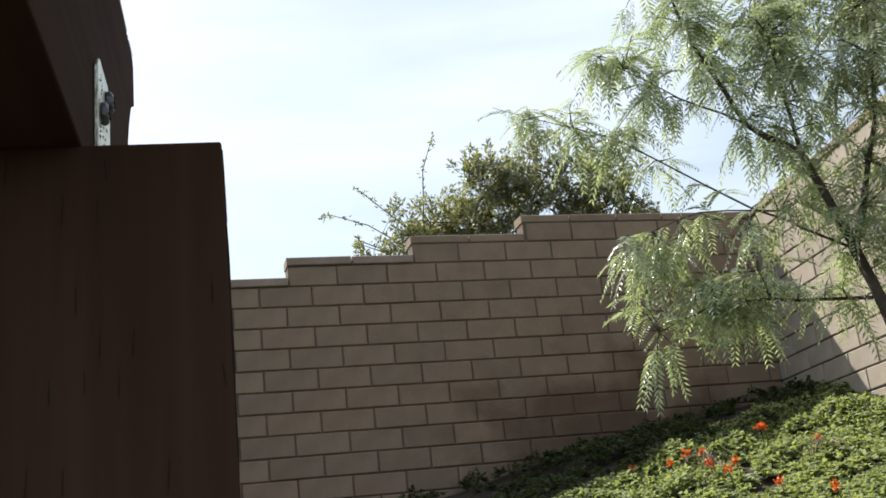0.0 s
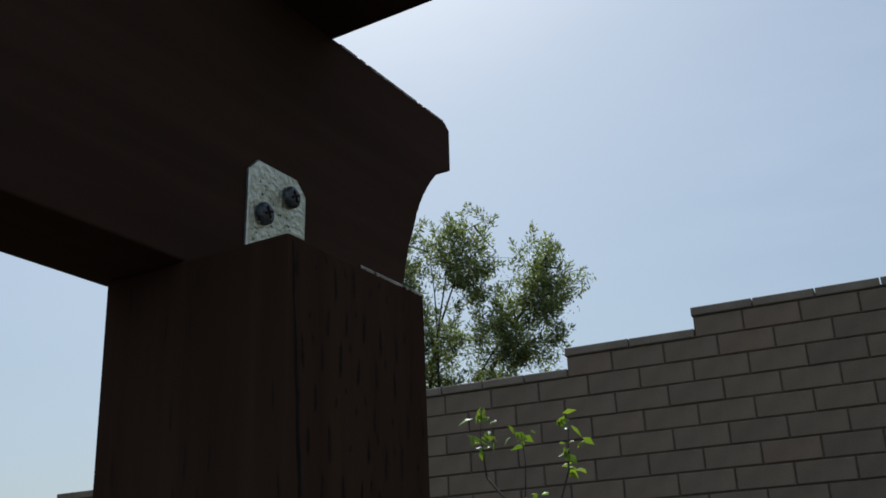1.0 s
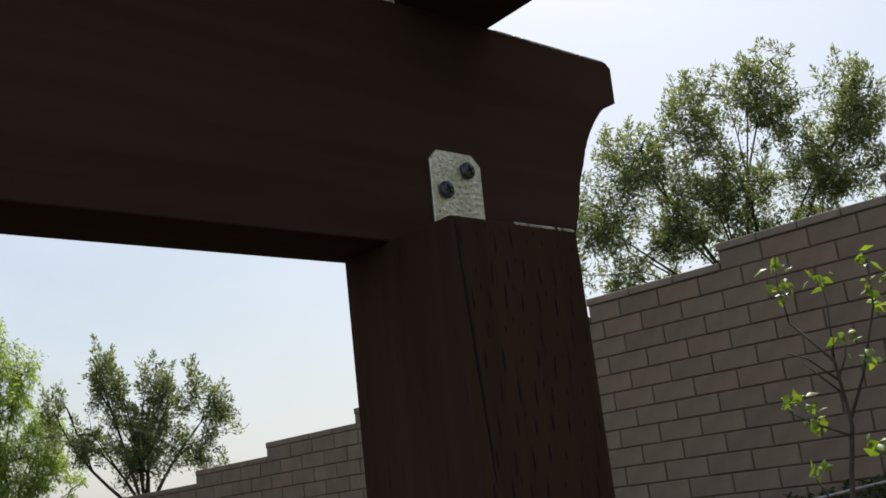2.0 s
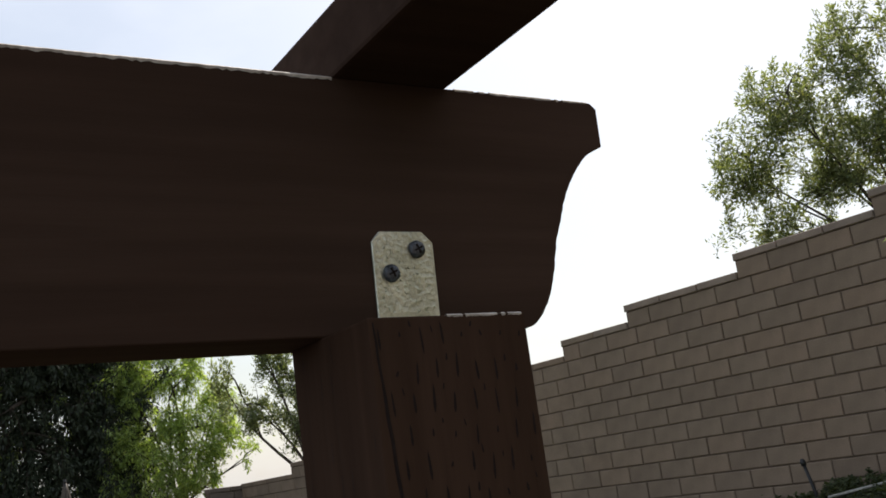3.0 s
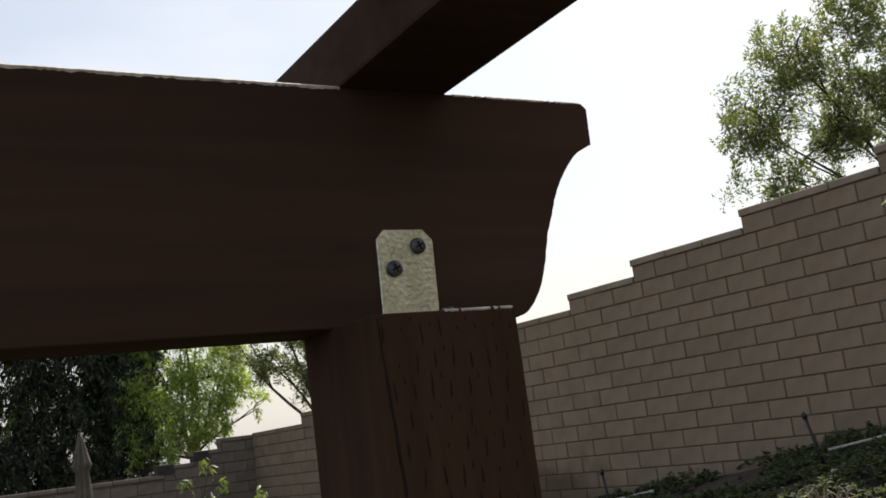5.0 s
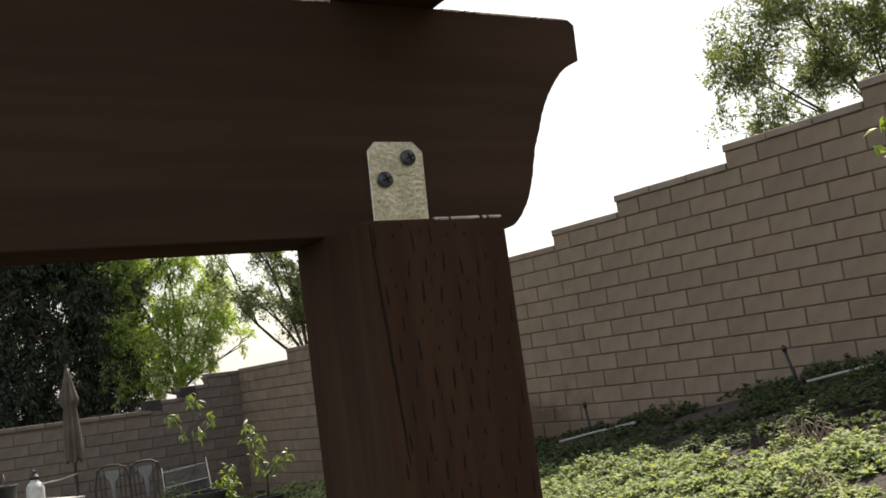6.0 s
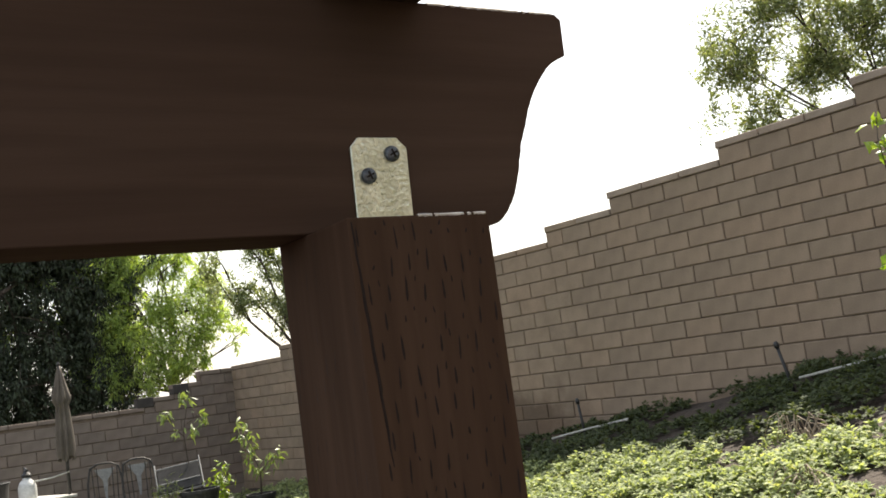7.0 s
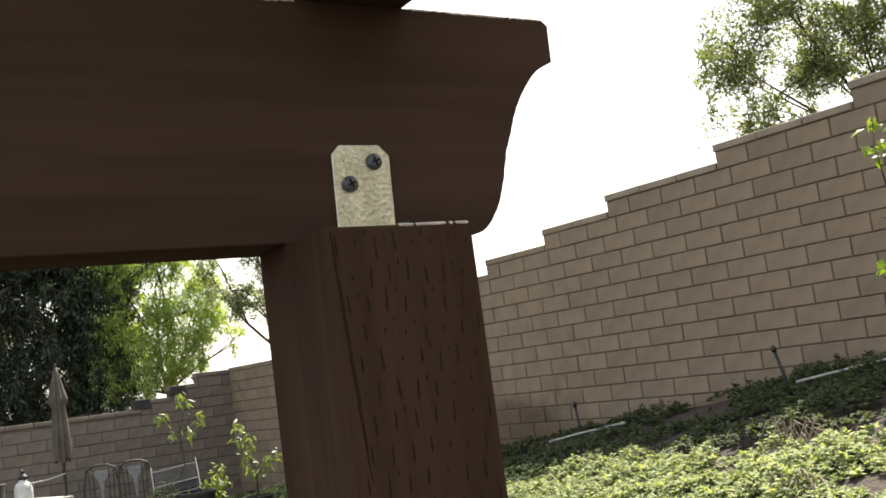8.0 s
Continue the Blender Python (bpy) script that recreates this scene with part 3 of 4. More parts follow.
bush = make_tree("bush", "dense grey-green bush behind the wall", W(3.4, 8.6, 2.6), W(3.4, 8.4, 4.1),
          L((2.25, 8.5, 4.7, 0.4, 0.45, 0.4), (2.7, 8.4, 5.0, 0.5, 0.45, 0.5), (3.2, 8.3, 5.25, 0.5, 0.45, 0.6), (3.75, 8.15, 5.3, 0.45, 0.45, 0.62), (4.2, 7.95, 5.1, 0.4, 0.45, 0.65), (4.55, 8.0, 5.1, 0.3, 0.4, 0.5), (3.3, 8.3, 4.7, 1.1, 0.4, 0.4)),
          420, 85, 0.05, 0.28, M_LEAF_BUSH, 5, 0.06, 0.35, 0.42, 0.085)
for k, rows in enumerate([[(2.5, 8.5, 4.8), (2.1, 8.6, 5.1), (1.75, 8.7, 5.25), (1.66, 8.7, 5.2)], [(2.6, 8.5, 4.9), (2.2, 8.58, 5.3), (2.0, 8.62, 5.5)], [(2.6, 8.45, 5.0), (2.65, 8.45, 5.6), (2.78, 8.43, 5.95)], [(2.3, 8.55, 4.8), (2.0, 8.6, 4.95), (1.98, 8.6, 4.8)]]):
    rows = [W(*p) - W(3.4, 8.6, 2.6) for p in rows]
    bm = bmesh.new()
    tube(bm, rows, [0.007, 0.005, 0.003, 0.002][:len(rows)], 5)
    part("wispy_twig", bm, M_BARK, bush)
    g = np.random.default_rng(90 + k)
    u = g.uniform(0, len(rows) - 1.001, 46)
    at = np.array([rows[int(a)].lerp(rows[int(a) + 1], a - int(a)) for a in u]) + g.normal(0, 0.012, (46, 3))
    link("twig_foliage", leaf_mesh("twig_foliage", at, g.normal(0, 1, (46, 3)), g.normal(0, 1, (46, 3)) + [0, 0, 1], 0.05, 0.022), M_LEAF_BUSH, bush)
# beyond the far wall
# fifty shoots are coloured as if sunlit, the rest as if backlit
make_tree("large_tree", "large drooping tree behind the far wall, shade and sunlit sprays put into its colours", W(-17.8, 4.6, 0.0), W(-17.7, 4.6, 2.0),
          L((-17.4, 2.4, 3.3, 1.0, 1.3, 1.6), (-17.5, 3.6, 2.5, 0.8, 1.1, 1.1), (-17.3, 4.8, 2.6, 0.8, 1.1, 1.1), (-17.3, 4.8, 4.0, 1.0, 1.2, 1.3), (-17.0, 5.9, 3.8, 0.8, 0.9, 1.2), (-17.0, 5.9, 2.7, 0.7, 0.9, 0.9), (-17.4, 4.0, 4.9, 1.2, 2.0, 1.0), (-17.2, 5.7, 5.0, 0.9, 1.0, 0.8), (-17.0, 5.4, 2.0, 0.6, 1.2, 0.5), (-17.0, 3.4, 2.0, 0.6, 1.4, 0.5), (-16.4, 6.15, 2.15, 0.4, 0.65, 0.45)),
          1400, 110, 0.088, 0.6, M_LEAF_BACKLIT, 6, 0.16, -0.9, 0.34, 0.17, (M_LEAF_BRIGHT, 50))
make_tree("tree", "bright green drooping tree behind the far wall", W(-16.4, 6.7, 0.0), W(-16.5, 6.7, 2.3),
          L((-16.2, 6.7, 4.3, 0.45, 0.55, 0.5), (-16.1, 7.35, 3.95, 0.4, 0.5, 0.36), (-16.1, 6.7, 3.5, 0.45, 0.6, 0.5), (-16.1, 7.45, 3.4, 0.4, 0.5, 0.4), (-16.1, 6.4, 2.85, 0.4, 0.5, 0.45), (-16.1, 7.1, 2.95, 0.35, 0.5, 0.4),
            (-16.0, 7.8, 3.0, 0.25, 0.25, 0.35), (-16.3, 6.4, 5.2, 0.6, 0.5, 0.65), (-16.3, 7.0, 4.9, 0.4, 0.4, 0.5),
            (-16.7, 6.05, 4.3, 0.5, 0.55, 0.7), (-16.7, 6.0, 3.2, 0.5, 0.55, 0.7), (-16.6, 5.9, 2.45, 0.4, 0.5, 0.4), (-16.0, 6.8, 2.55, 0.3, 0.65, 0.3), (-16.1, 6.3, 2.45, 0.3, 0.4, 0.3)),
          500, 82, 0.075, 0.48, M_LEAF_BRIGHT, 8, 0.06, -0.55, 0.3, 0.13)

# ---- ground cover ----
def cover(name, label, s0, s1, n0, n1, plants, leaf, lift, material, seed, upto=None, bare=-0.30, thick=()):
    """Low creeping plants: rosettes of leaves on little stems, with bare soil between; upto: how far towards the wall they reach, by s; thick: stretches that hold a given share of them."""
    g = np.random.default_rng(seed)
    s, n = g.uniform(s0, s1, plants), g.uniform(n0, n1, plants)
    k = 0
    for a, b, share in thick:
        m = int(share * plants)
        s[k:k + m] = g.uniform(a, b, m)
        k += m
    hump = np.array([noise.noise((a * 1.7, b * 1.7, 5.0)) + 0.7 * noise.noise((a * 4.3, b * 4.3, 9.0)) for a, b in zip(s, n)])
    ok = hump > bare + g.normal(0, 0.06, plants)
    if upto:
        ok &= n < np.interp(s, *upto) + np.array([0.22 * noise.noise((a * 1.3, 2.0, 1.0)) + 0.10 * noise.noise((a * 5.0, 2.0, 1.0)) for a in s])
    s, n, hump = s[ok], n[ok], hump[ok]
    high = 0.02 + lift * np.clip(hump + 0.45, 0.1, 1.4) * g.uniform(0.35, 1.0, len(s)) ** 0.7
    k = 11
    turn = g.uniform(0, math.tau, (len(s), 1)) + np.arange(k) * 2.4 + g.normal(0, 0.25, (len(s), k))
    tilt = np.linspace(0.1, 1.1, k)[None] + g.normal(0, 0.2, (len(s), k))
    big = leaf * g.uniform(0.65, 1.35, (len(s), 1)) * np.linspace(1.15, 0.6, k)
    lean = g.normal(0, 0.25, (len(s), 1, 2))
    way = np.stack([np.cos(turn) * np.cos(tilt) + lean[..., 0], np.sin(turn) * np.cos(tilt) + lean[..., 1], np.sin(tilt)], 2)
    up = np.stack([-np.cos(turn) * np.sin(tilt), -np.sin(turn) * np.sin(tilt), np.cos(tilt) + 0.2], 2) + g.normal(0, 0.2, way.shape)
    root = np.stack([s * CA - n * SA, s * SA + n * CA, ground_z(s, n) + high], 1)[:, None] + way * big[..., None] * 0.15
    root[..., 2] += g.uniform(-1.0, 0.2, big.shape) * 0.5 * high[:, None]
    ob = link(name, leaf_mesh(name, root.reshape(-1, 3), way.reshape(-1, 3), up.reshape(-1, 3), big.ravel(), big.ravel() * 0.72), material)
    return tagged(ob, label, "ground cover", kind="stuff")


# bright leaves out to this edge; beyond it, shade put into darker leaf colours
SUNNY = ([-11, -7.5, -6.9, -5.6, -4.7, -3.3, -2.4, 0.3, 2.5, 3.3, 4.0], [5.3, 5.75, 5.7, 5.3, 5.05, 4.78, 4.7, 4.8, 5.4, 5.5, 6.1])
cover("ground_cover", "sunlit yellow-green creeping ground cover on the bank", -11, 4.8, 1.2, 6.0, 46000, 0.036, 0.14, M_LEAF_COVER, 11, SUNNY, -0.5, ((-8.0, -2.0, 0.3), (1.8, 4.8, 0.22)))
cover("ground_cover", "plants at the foot of the wall, shade put into their dark green", -8.0, 4.8, 5.0, 6.58, 8200, 0.038, 0.12, M_LEAF_SHADE_TONE, 12, bare=-0.26)
cover("ground_cover", "low green plants round the yard's pots", -13.5, -7.5, 2.6, 6.4, 5200, 0.042, 0.14, M_LEAF_COVER, 13, bare=-0.5)


# ---- feathery pepper tree on the bank ----
def fronds(at, way, g, length, pairs=11):
    """Base points, ways, normals and sizes of the leaflets of drooping feather leaves."""
    A, D, N, Ls = [], [], [], []
    for p, w in zip(at, way):
        w = w / np.linalg.norm(w)
        side = np.cross(w, [0, 0, 1.0]) + g.normal(0, 0.25, 3)
        side /= np.linalg.norm(side)
        ln = length * g.uniform(0.6, 1.25)
        u = np.linspace(0.12, 1, pairs)[:, None]
        spine = p + w * ln * u + np.array([0, 0, -1.0]) * ln * 0.45 * u ** 2
        fwd = w + np.array([0, 0, -0.9]) * u
        for sgn in (1, -1):
            A.append(spine), D.append(sgn * side + fwd * 0.75 + g.normal(0, 0.08, (pairs, 3)))
            N.append(np.cross(side, w)[None] + g.normal(0, 0.2, (pairs, 3)))
            Ls.append(ln * 0.26 * (1.05 - 0.6 * np.abs(u[:, 0] - 0.4)))
    return np.concatenate(A), np.concatenate(D), np.concatenate(N), np.concatenate(Ls)


def make_pepper():
    g, rs = np.random.default_rng(21), random.Random(21)
    base = W(3.55, 3.05, float(ground_z(3.55, 3.05)) - 0.05)
    t = thing("pepper_tree", "young pepper tree with drooping feathery leaves on the bank", "tree", base)
    B = lambda *p: W(*p) - base

    def bough(name, rows, r0, r1):
        bm = bmesh.new()
        pts = [B(*p) for p in rows]
        fine = [pts[0]]
        for a, b in zip(pts, pts[1:]):
            for k in (1, 2, 3):
                fine.append(a.lerp(b, k / 3) + Vector([rs.uniform(-1, 1) * 0.008 for _ in range(3)]))
        n = len(fine) - 1
        tube(bm, fine, [0.72 * (r0 + (r1 - r0) * i / n) for i in range(n + 1)], 7)
        part(name, bm, M_BARK, t, smooth=True)
        return fine
    lines = [
        bough("trunk", [(3.55, 3.05, float(ground_z(3.55, 3.05)) - 0.05), (3.25, 3.18, 2.45), (3.13, 3.26, 3.12)], 0.05, 0.034),
        bough("branch", [(3.13, 3.26, 3.12), (3.03, 3.34, 3.58), (2.85, 3.47, 3.8), (2.68, 3.58, 4.4), (2.6, 3.6, 4.8)], 0.03, 0.007),
        bough("branch", [(3.03, 3.34, 3.55), (2.98, 3.3, 4.0), (2.9, 3.3, 4.6)], 0.016, 0.005),
        bough("branch", [(3.12, 3.27, 3.1), (2.81, 3.5, 3.38), (2.31, 3.79, 3.85), (1.77, 4.03, 4.14)], 0.010, 0.002),
        bough("branch", [(3.16, 3.24, 2.85), (2.9, 3.42, 2.9), (2.6, 3.6, 2.95), (2.35, 3.75, 2.85)], 0.013, 0.003),
        bough("branch", [(3.13, 3.26, 3.05), (3.3, 3.1, 3.7), (3.35, 3.0, 4.5)], 0.024, 0.006),
        bough("branch", [(3.2, 3.2, 2.6), (3.5, 3.0, 3.4), (3.6, 2.9, 4.4)], 0.02, 0.006),
        bough("branch", [(2.9, 3.42, 3.33), (2.6, 3.6, 3.4), (2.3, 3.8, 3.32)], 0.007, 0.002),
        bough("branch", [(2.85, 3.47, 3.8), (2.6, 3.6, 4.0), (2.3, 3.78, 4.3)], 0.009, 0.002),
    ]
    lobes = L((3.2, 3.2, 4.15, 0.45, 0.4, 0.45), (2.75, 3.5, 4.25, 0.4, 0.35, 0.35), (2.38, 3.75, 4.25, 0.22, 0.2, 0.25), (2.5, 3.68, 3.85, 0.3, 0.25, 0.2), (3.0, 3.36, 3.45, 0.3, 0.3, 0.28),
              (1.95, 3.95, 4.08, 0.22, 0.12, 0.10), (2.46, 3.72, 3.3, 0.24, 0.22, 0.2), (2.72, 3.55, 3.0, 0.3, 0.28, 0.22), (2.52, 3.7, 2.95, 0.14, 0.14, 0.18), (2.65, 3.6, 3.25, 0.3, 0.25, 0.2), (2.4, 3.74, 2.7, 0.1, 0.1, 0.14), (3.15, 3.24, 3.0, 0.25, 0.25, 0.25),
              (3.1, 3.27, 3.8, 0.4, 0.35, 0.3), (3.3, 3.1, 3.4, 0.3, 0.25, 0.3), (3.45, 2.95, 4.4, 0.4, 0.35, 0.4))
    spots = clumps_in(lobes, 205, rs)
    # fuller sprays: the hanging skirt, the long low bough's tip and the leafy top
    spots += clumps_in(L((2.36, 3.75, 3.26, 0.14, 0.15, 0.10), (2.3, 3.75, 3.06, 0.10, 0.12, 0.10), (2.4, 3.75, 2.84, 0.05, 0.10, 0.10), (2.56, 3.6, 2.98, 0.10, 0.15, 0.12), (2.76, 3.5, 3.02, 0.12, 0.15, 0.10)), 36, rs)
    spots += clumps_in(L((1.9, 3.95, 4.06, 0.10, 0.10, 0.06), (2.12, 3.93, 4.08, 0.12, 0.12, 0.06), (2.3, 3.85, 3.92, 0.14, 0.12, 0.08)), 13, rs)
    spots += clumps_in(L((2.4, 3.78, 4.45, 0.2, 0.2, 0.2), (2.75, 3.6, 4.4, 0.25, 0.2, 0.25), (3.1, 3.3, 4.3, 0.25, 0.2, 0.3), (3.3, 3.1, 4.05, 0.2, 0.2, 0.3)), 48, rs)
    bm = bmesh.new()
    at, way = [], []
    for c in spots:
        c = c - base
        src = min((q for l in lines[1:] for q in l), key=lambda q: (q - c).length)
        p = limb(src, c, 0.15, rs, 4)
        tube(bm, p, [0.004, 0.0035, 0.003, 0.002, 0.0012], 4, False)
        for k in range(6):
            u = rs.uniform(0.3, 1.0)
            i = min(3, int(u * 4))
            at.append(np.array(p[i].lerp(p[i + 1], u * 4 - i)))
            d = (c - src).normalized() * 0.5 + Vector((rs.gauss(0, 0.8), rs.gauss(0, 0.8), rs.gauss(-0.5, 0.4)))
            way.append(np.array(d))
    tagged(part("twig_mass", bm, M_BARK, t), kind="stuff")
    for l in lines[1:]:
        for a, c in zip(l[2:], l[3:]):
            for _ in range(3):
                at.append(np.array(a.lerp(c, rs.random())))
                way.append(np.array((c - a).normalized() * 0.4 + Vector((rs.gauss(0, 0.8), rs.gauss(0, 0.8), rs.gauss(-0.2, 0.4)))))
    A, D, N, Ls = fronds(at, way, g, 0.18, 11)
    link("crown", leaf_mesh("crown", A, D, N, Ls, Ls * 0.24), M_LEAF_PEPPER, t)


make_pepper()


# ---- sapling on the bank ----
def leafy_stem(t, B, lines, bark, clusters, material, leaf, seed, per=14, spread=0.05, droop=0.5, width=0.45):
    """Stems along rows of points and leaf clusters at points, under the thing t."""
    g = np.random.default_rng(seed)
    for i, (rows, r0, r1) in enumerate(lines):
        bm = bmesh.new()
        pts = [B(*p) for p in rows]
        n = len(pts) - 1
        tube(bm, pts, [r0 + (r1 - r0) * k / max(n, 1) for k in range(n + 1)], 6)
        part("stem" if i == 0 else "branch", bm, bark, t, smooth=True)
    at = np.concatenate([np.array(B(*c)) + g.normal(0, spread, (per, 3)) for c in clusters])
    way = g.normal(0, 0.8, at.shape) + [0, 0, -droop]
    nrm = g.normal(0, 0.6, at.shape) + [0, 0, 1]
    ln = leaf * g.uniform(0.6, 1.2, len(at))
    link("foliage", leaf_mesh("foliage", at, way, nrm, ln, ln * width), material, t)


base = W(-0.95, 2.71, float(ground_z(-0.95, 2.71)) - 0.03)
sapling = thing("sapling", "bare young fruit tree with a few bright new leaves", "tree", base)
leafy_stem(sapling, lambda *p: W(*p) - base, [
    ([(-0.95, 2.71, base.z), (-0.94, 2.72, 1.6), (-0.9, 2.74, 1.9), (-0.87, 2.75, 2.05), (-0.88, 2.74, 2.26), (-0.99, 2.7, 2.41)], 0.012, 0.004),
    ([(-0.87, 2.75, 2.07), (-0.81, 2.77, 2.2), (-0.74, 2.8, 2.42), (-0.73, 2.8, 2.56)], 0.006, 0.002),
    ([(-0.88, 2.74, 2.02), (-0.97, 2.7, 2.07), (-1.04, 2.67, 2.12)], 0.005, 0.002),
    ([(-0.88, 2.74, 2.2), (-0.95, 2.7, 2.28), (-1.01, 2.68, 2.31)], 0.005, 0.002),
    ([(-0.88, 2.74, 2.16), (-0.93, 2.72, 2.22), (-0.97, 2.7, 2.27)], 0.004, 0.002),
    ([(-0.88, 2.74, 2.2), (-0.85, 2.76, 2.27), (-0.84, 2.76, 2.33)], 0.004, 0.002),
    ([(-0.99, 2.7, 2.41), (-1.0, 2.69, 2.55), (-0.99, 2.69, 2.64)], 0.003, 0.001),
    ([(-0.88, 2.74, 2.26), (-0.87, 2.75, 2.45), (-0.88, 2.75, 2.56)], 0.003, 0.001),
    ([(-0.92, 2.73, 1.72), (-0.98, 2.7, 1.85), (-1.0, 2.69, 1.9)], 0.005, 0.002),
], M_BARK, [(-1.0, 2.69, 2.62), (-0.98, 2.69, 2.55), (-1.0, 2.69, 2.52), (-0.88, 2.75, 2.54), (-0.74, 2.8, 2.58), (-0.73, 2.8, 2.5), (-0.75, 2.8, 2.43), (-1.02, 2.68, 2.15), (-0.98, 2.7, 2.14), (-0.97, 2.7, 2.08), (-0.84, 2.76, 2.33), (-0.79, 2.78, 2.25), (-0.8, 2.77, 1.98), (-1.0, 2.69, 1.92)],
    M_LEAF_YOUNG, 0.048, 31, 8, 0.018, 0.4, 0.6)


# ---- bank details ----
def make_sprinkler(s, n, lean):
    base = W(s, n, float(ground_z(s, n)) - 0.02)
    t = thing("sprinkler_riser", "black plastic sprinkler riser standing on the bank", "sprinkler", base, "sprinklers on the bank")
    bm = bmesh.new()
    tip = Vector((lean, 0, 0.34))
    tube(bm, [(0, 0, 0), tip * 0.5, tip], [0.012, 0.012, 0.012], 10)
    part("riser_tube", bm, M_BLACK, t, smooth=True)
    bm = bmesh.new()
    d = tip.normalized()
    tube(bm, [tip, tip + d * 0.03, tip + d * 0.05], [0.018, 0.02, 0.012], 10)
    part("nozzle", bm, M_BLACK, t, smooth=True)


make_sprinkler(-6.16, 6.2, -0.05)
make_sprinkler(-3.93, 6.2, -0.09)


def make_pipe(s0, s1, n):
    base = W(s0, n, float(ground_z(s0, n)) + 0.10)
    t = thing("irrigation_pipe", "weathered white irrigation pipe lying along the bank", "pipe", base, "irrigation pipes")
    end = W(s1, n, float(ground_z(s1, n)) + 0.11) - base
    bm = bmesh.new()
    tube(bm, [(0, 0, 0), end * 0.5 + Vector((0, 0, 0.005)), end], 0.0095, 10)
    part("pipe_run", bm, M_PIPE, t, smooth=True)
    bm = bmesh.new()
    tube(bm, [end * 0.97, end * 1.02], 0.0125, 10)
    part("coupling", bm, M_PIPE, t, smooth=True)


make_pipe(-6.5, -5.55, 6.1)
make_pipe(-3.8, -1.9, 6.1)


def make_dry_clump(s, n, size, seed, count=18):
    rs = random.Random(seed)
    base = W(s, n, float(ground_z(s, n)))
    t = thing("dry_grass_clump", "tangled dry straw-coloured stems among the ground cover", "dry grass", base, "dry clumps on the bank")
    bm = bmesh.new()
    for _ in range(count):
        a = rs.uniform(0, math.tau)
        d = Vector((math.cos(a), math.sin(a), 0)) * size * rs.uniform(0.3, 1)
        o = Vector((rs.uniform(-0.3, 0.3), rs.uniform(-0.3, 0.3), 0)) * size
        h = size * rs.uniform(0.4, 0.85)
        tube(bm, [o, o + d * 0.4 + Vector((0, 0, h)), o + d * 0.8 + Vector((0, 0, h * 0.85)), o + d * 1.2 + Vector((0, 0, h * 0.2))], [0.0045, 0.004, 0.0035, 0.002], 4, False)
    part("straw", bm, M_DRY, t)


for i, (s, n, z) in enumerate([(-2.95, 4.8, 0.24), (-5.2, 4.9, 0.14), (-4.0, 4.0, 0.16), (-2.4, 4.0, 0.18), (-5.6, 4.3, 0.16), (3.2, 5.0, 0.2), (3.7, 4.6, 0.18), (-3.3, 3.3, 0.14), (-1.9, 4.4, 0.16)]):
    make_dry_clump(s, n, z, 40 + i)


def make_flower(s, n, seed):
    g = np.random.default_rng(seed)
    base = W(s, n, float(ground_z(s, n)))
    t = thing("orange_flower", "small orange flower head among green leaves", "flower", base, "orange flowers on the bank")
    h = g.uniform(0.1, 0.2)
    bm = bmesh.new()
    tube(bm, [(0, 0, 0), (0.01, 0, h * 0.6), (0, 0.01, h)], [0.003, 0.003, 0.002], 5)
    part("stalk", bm, M_LEAF_SHADE_TONE, t)
    at = np.array([0, 0.01, h]) + g.normal(0, 0.009, (26, 3))
    link("petals", leaf_mesh("petals", at, g.normal(0, 1, (26, 3)) + [0, 0, 0.5], g.normal(0, 1, (26, 3)), 0.022, 0.014), M_FLOWER, t)


rs = random.Random(77)
for i in range(14):
    make_flower(rs.uniform(2.8, 4.5), rs.uniform(3.6, 5.4), 300 + i)


# ---- yard beyond: umbrella, chairs, table, pots ----
def yard(s, n):
    return W(s, n, float(ground_z(s, n)))


def make_umbrella(s, n):
    t = thing("patio_umbrella", "closed beige canvas patio umbrella on a dark pole", "umbrella", yard(s, n))
    bm = bmesh.new()
    tube(bm, [(0, 0, 0), (0, 0, 2.11)], 0.02, 10)
    part("pole", bm, M_IRON, t, smooth=True)
    bm = bmesh.new()
    lathe(bm, [(0.24, 0), (0.24, 0.05), (0.06, 0.08), (0.04, 0.25)], 20)
    part("base_weight", bm, M_IRON, t)
    bm = bmesh.new()
    rings = []
    prof = [(0.015, 2.10), (0.03, 2.02), (0.065, 1.84), (0.09, 1.74), (0.085, 1.70), (0.06, 1.66), (0.07, 1.5), (0.08, 1.3), (0.085, 1.12), (0.08, 1.05)]
    for j, (r, z) in enumerate(prof):
        rings.append([bm.verts.new(((r * (1 + 0.28 * math.sin(8 * a + j * 0.25))) * math.cos(a), (r * (1 + 0.28 * math.sin(8 * a + j * 0.25))) * math.sin(a), z + 0.03 * math.sin(4 * a))) for a in (k * math.tau / 48 for k in range(48))])
    for a, b in zip(rings, rings[1:]):
        for k in range(48):
            bm.faces.new((a[k], b[k], b[(k + 1) % 48], a[(k + 1) % 48]))
    bm.faces.new(rings[0])
    part("canopy", bm, M_CANVAS, t, "folded beige canvas", True)
    bm = bmesh.new()
    lathe(bm, [(0.012, 2.10), (0.02, 2.13), (0.01, 2.16)], 12)
    part("finial", bm, M_IRON, t)


make_umbrella(-11.63, 3.34)


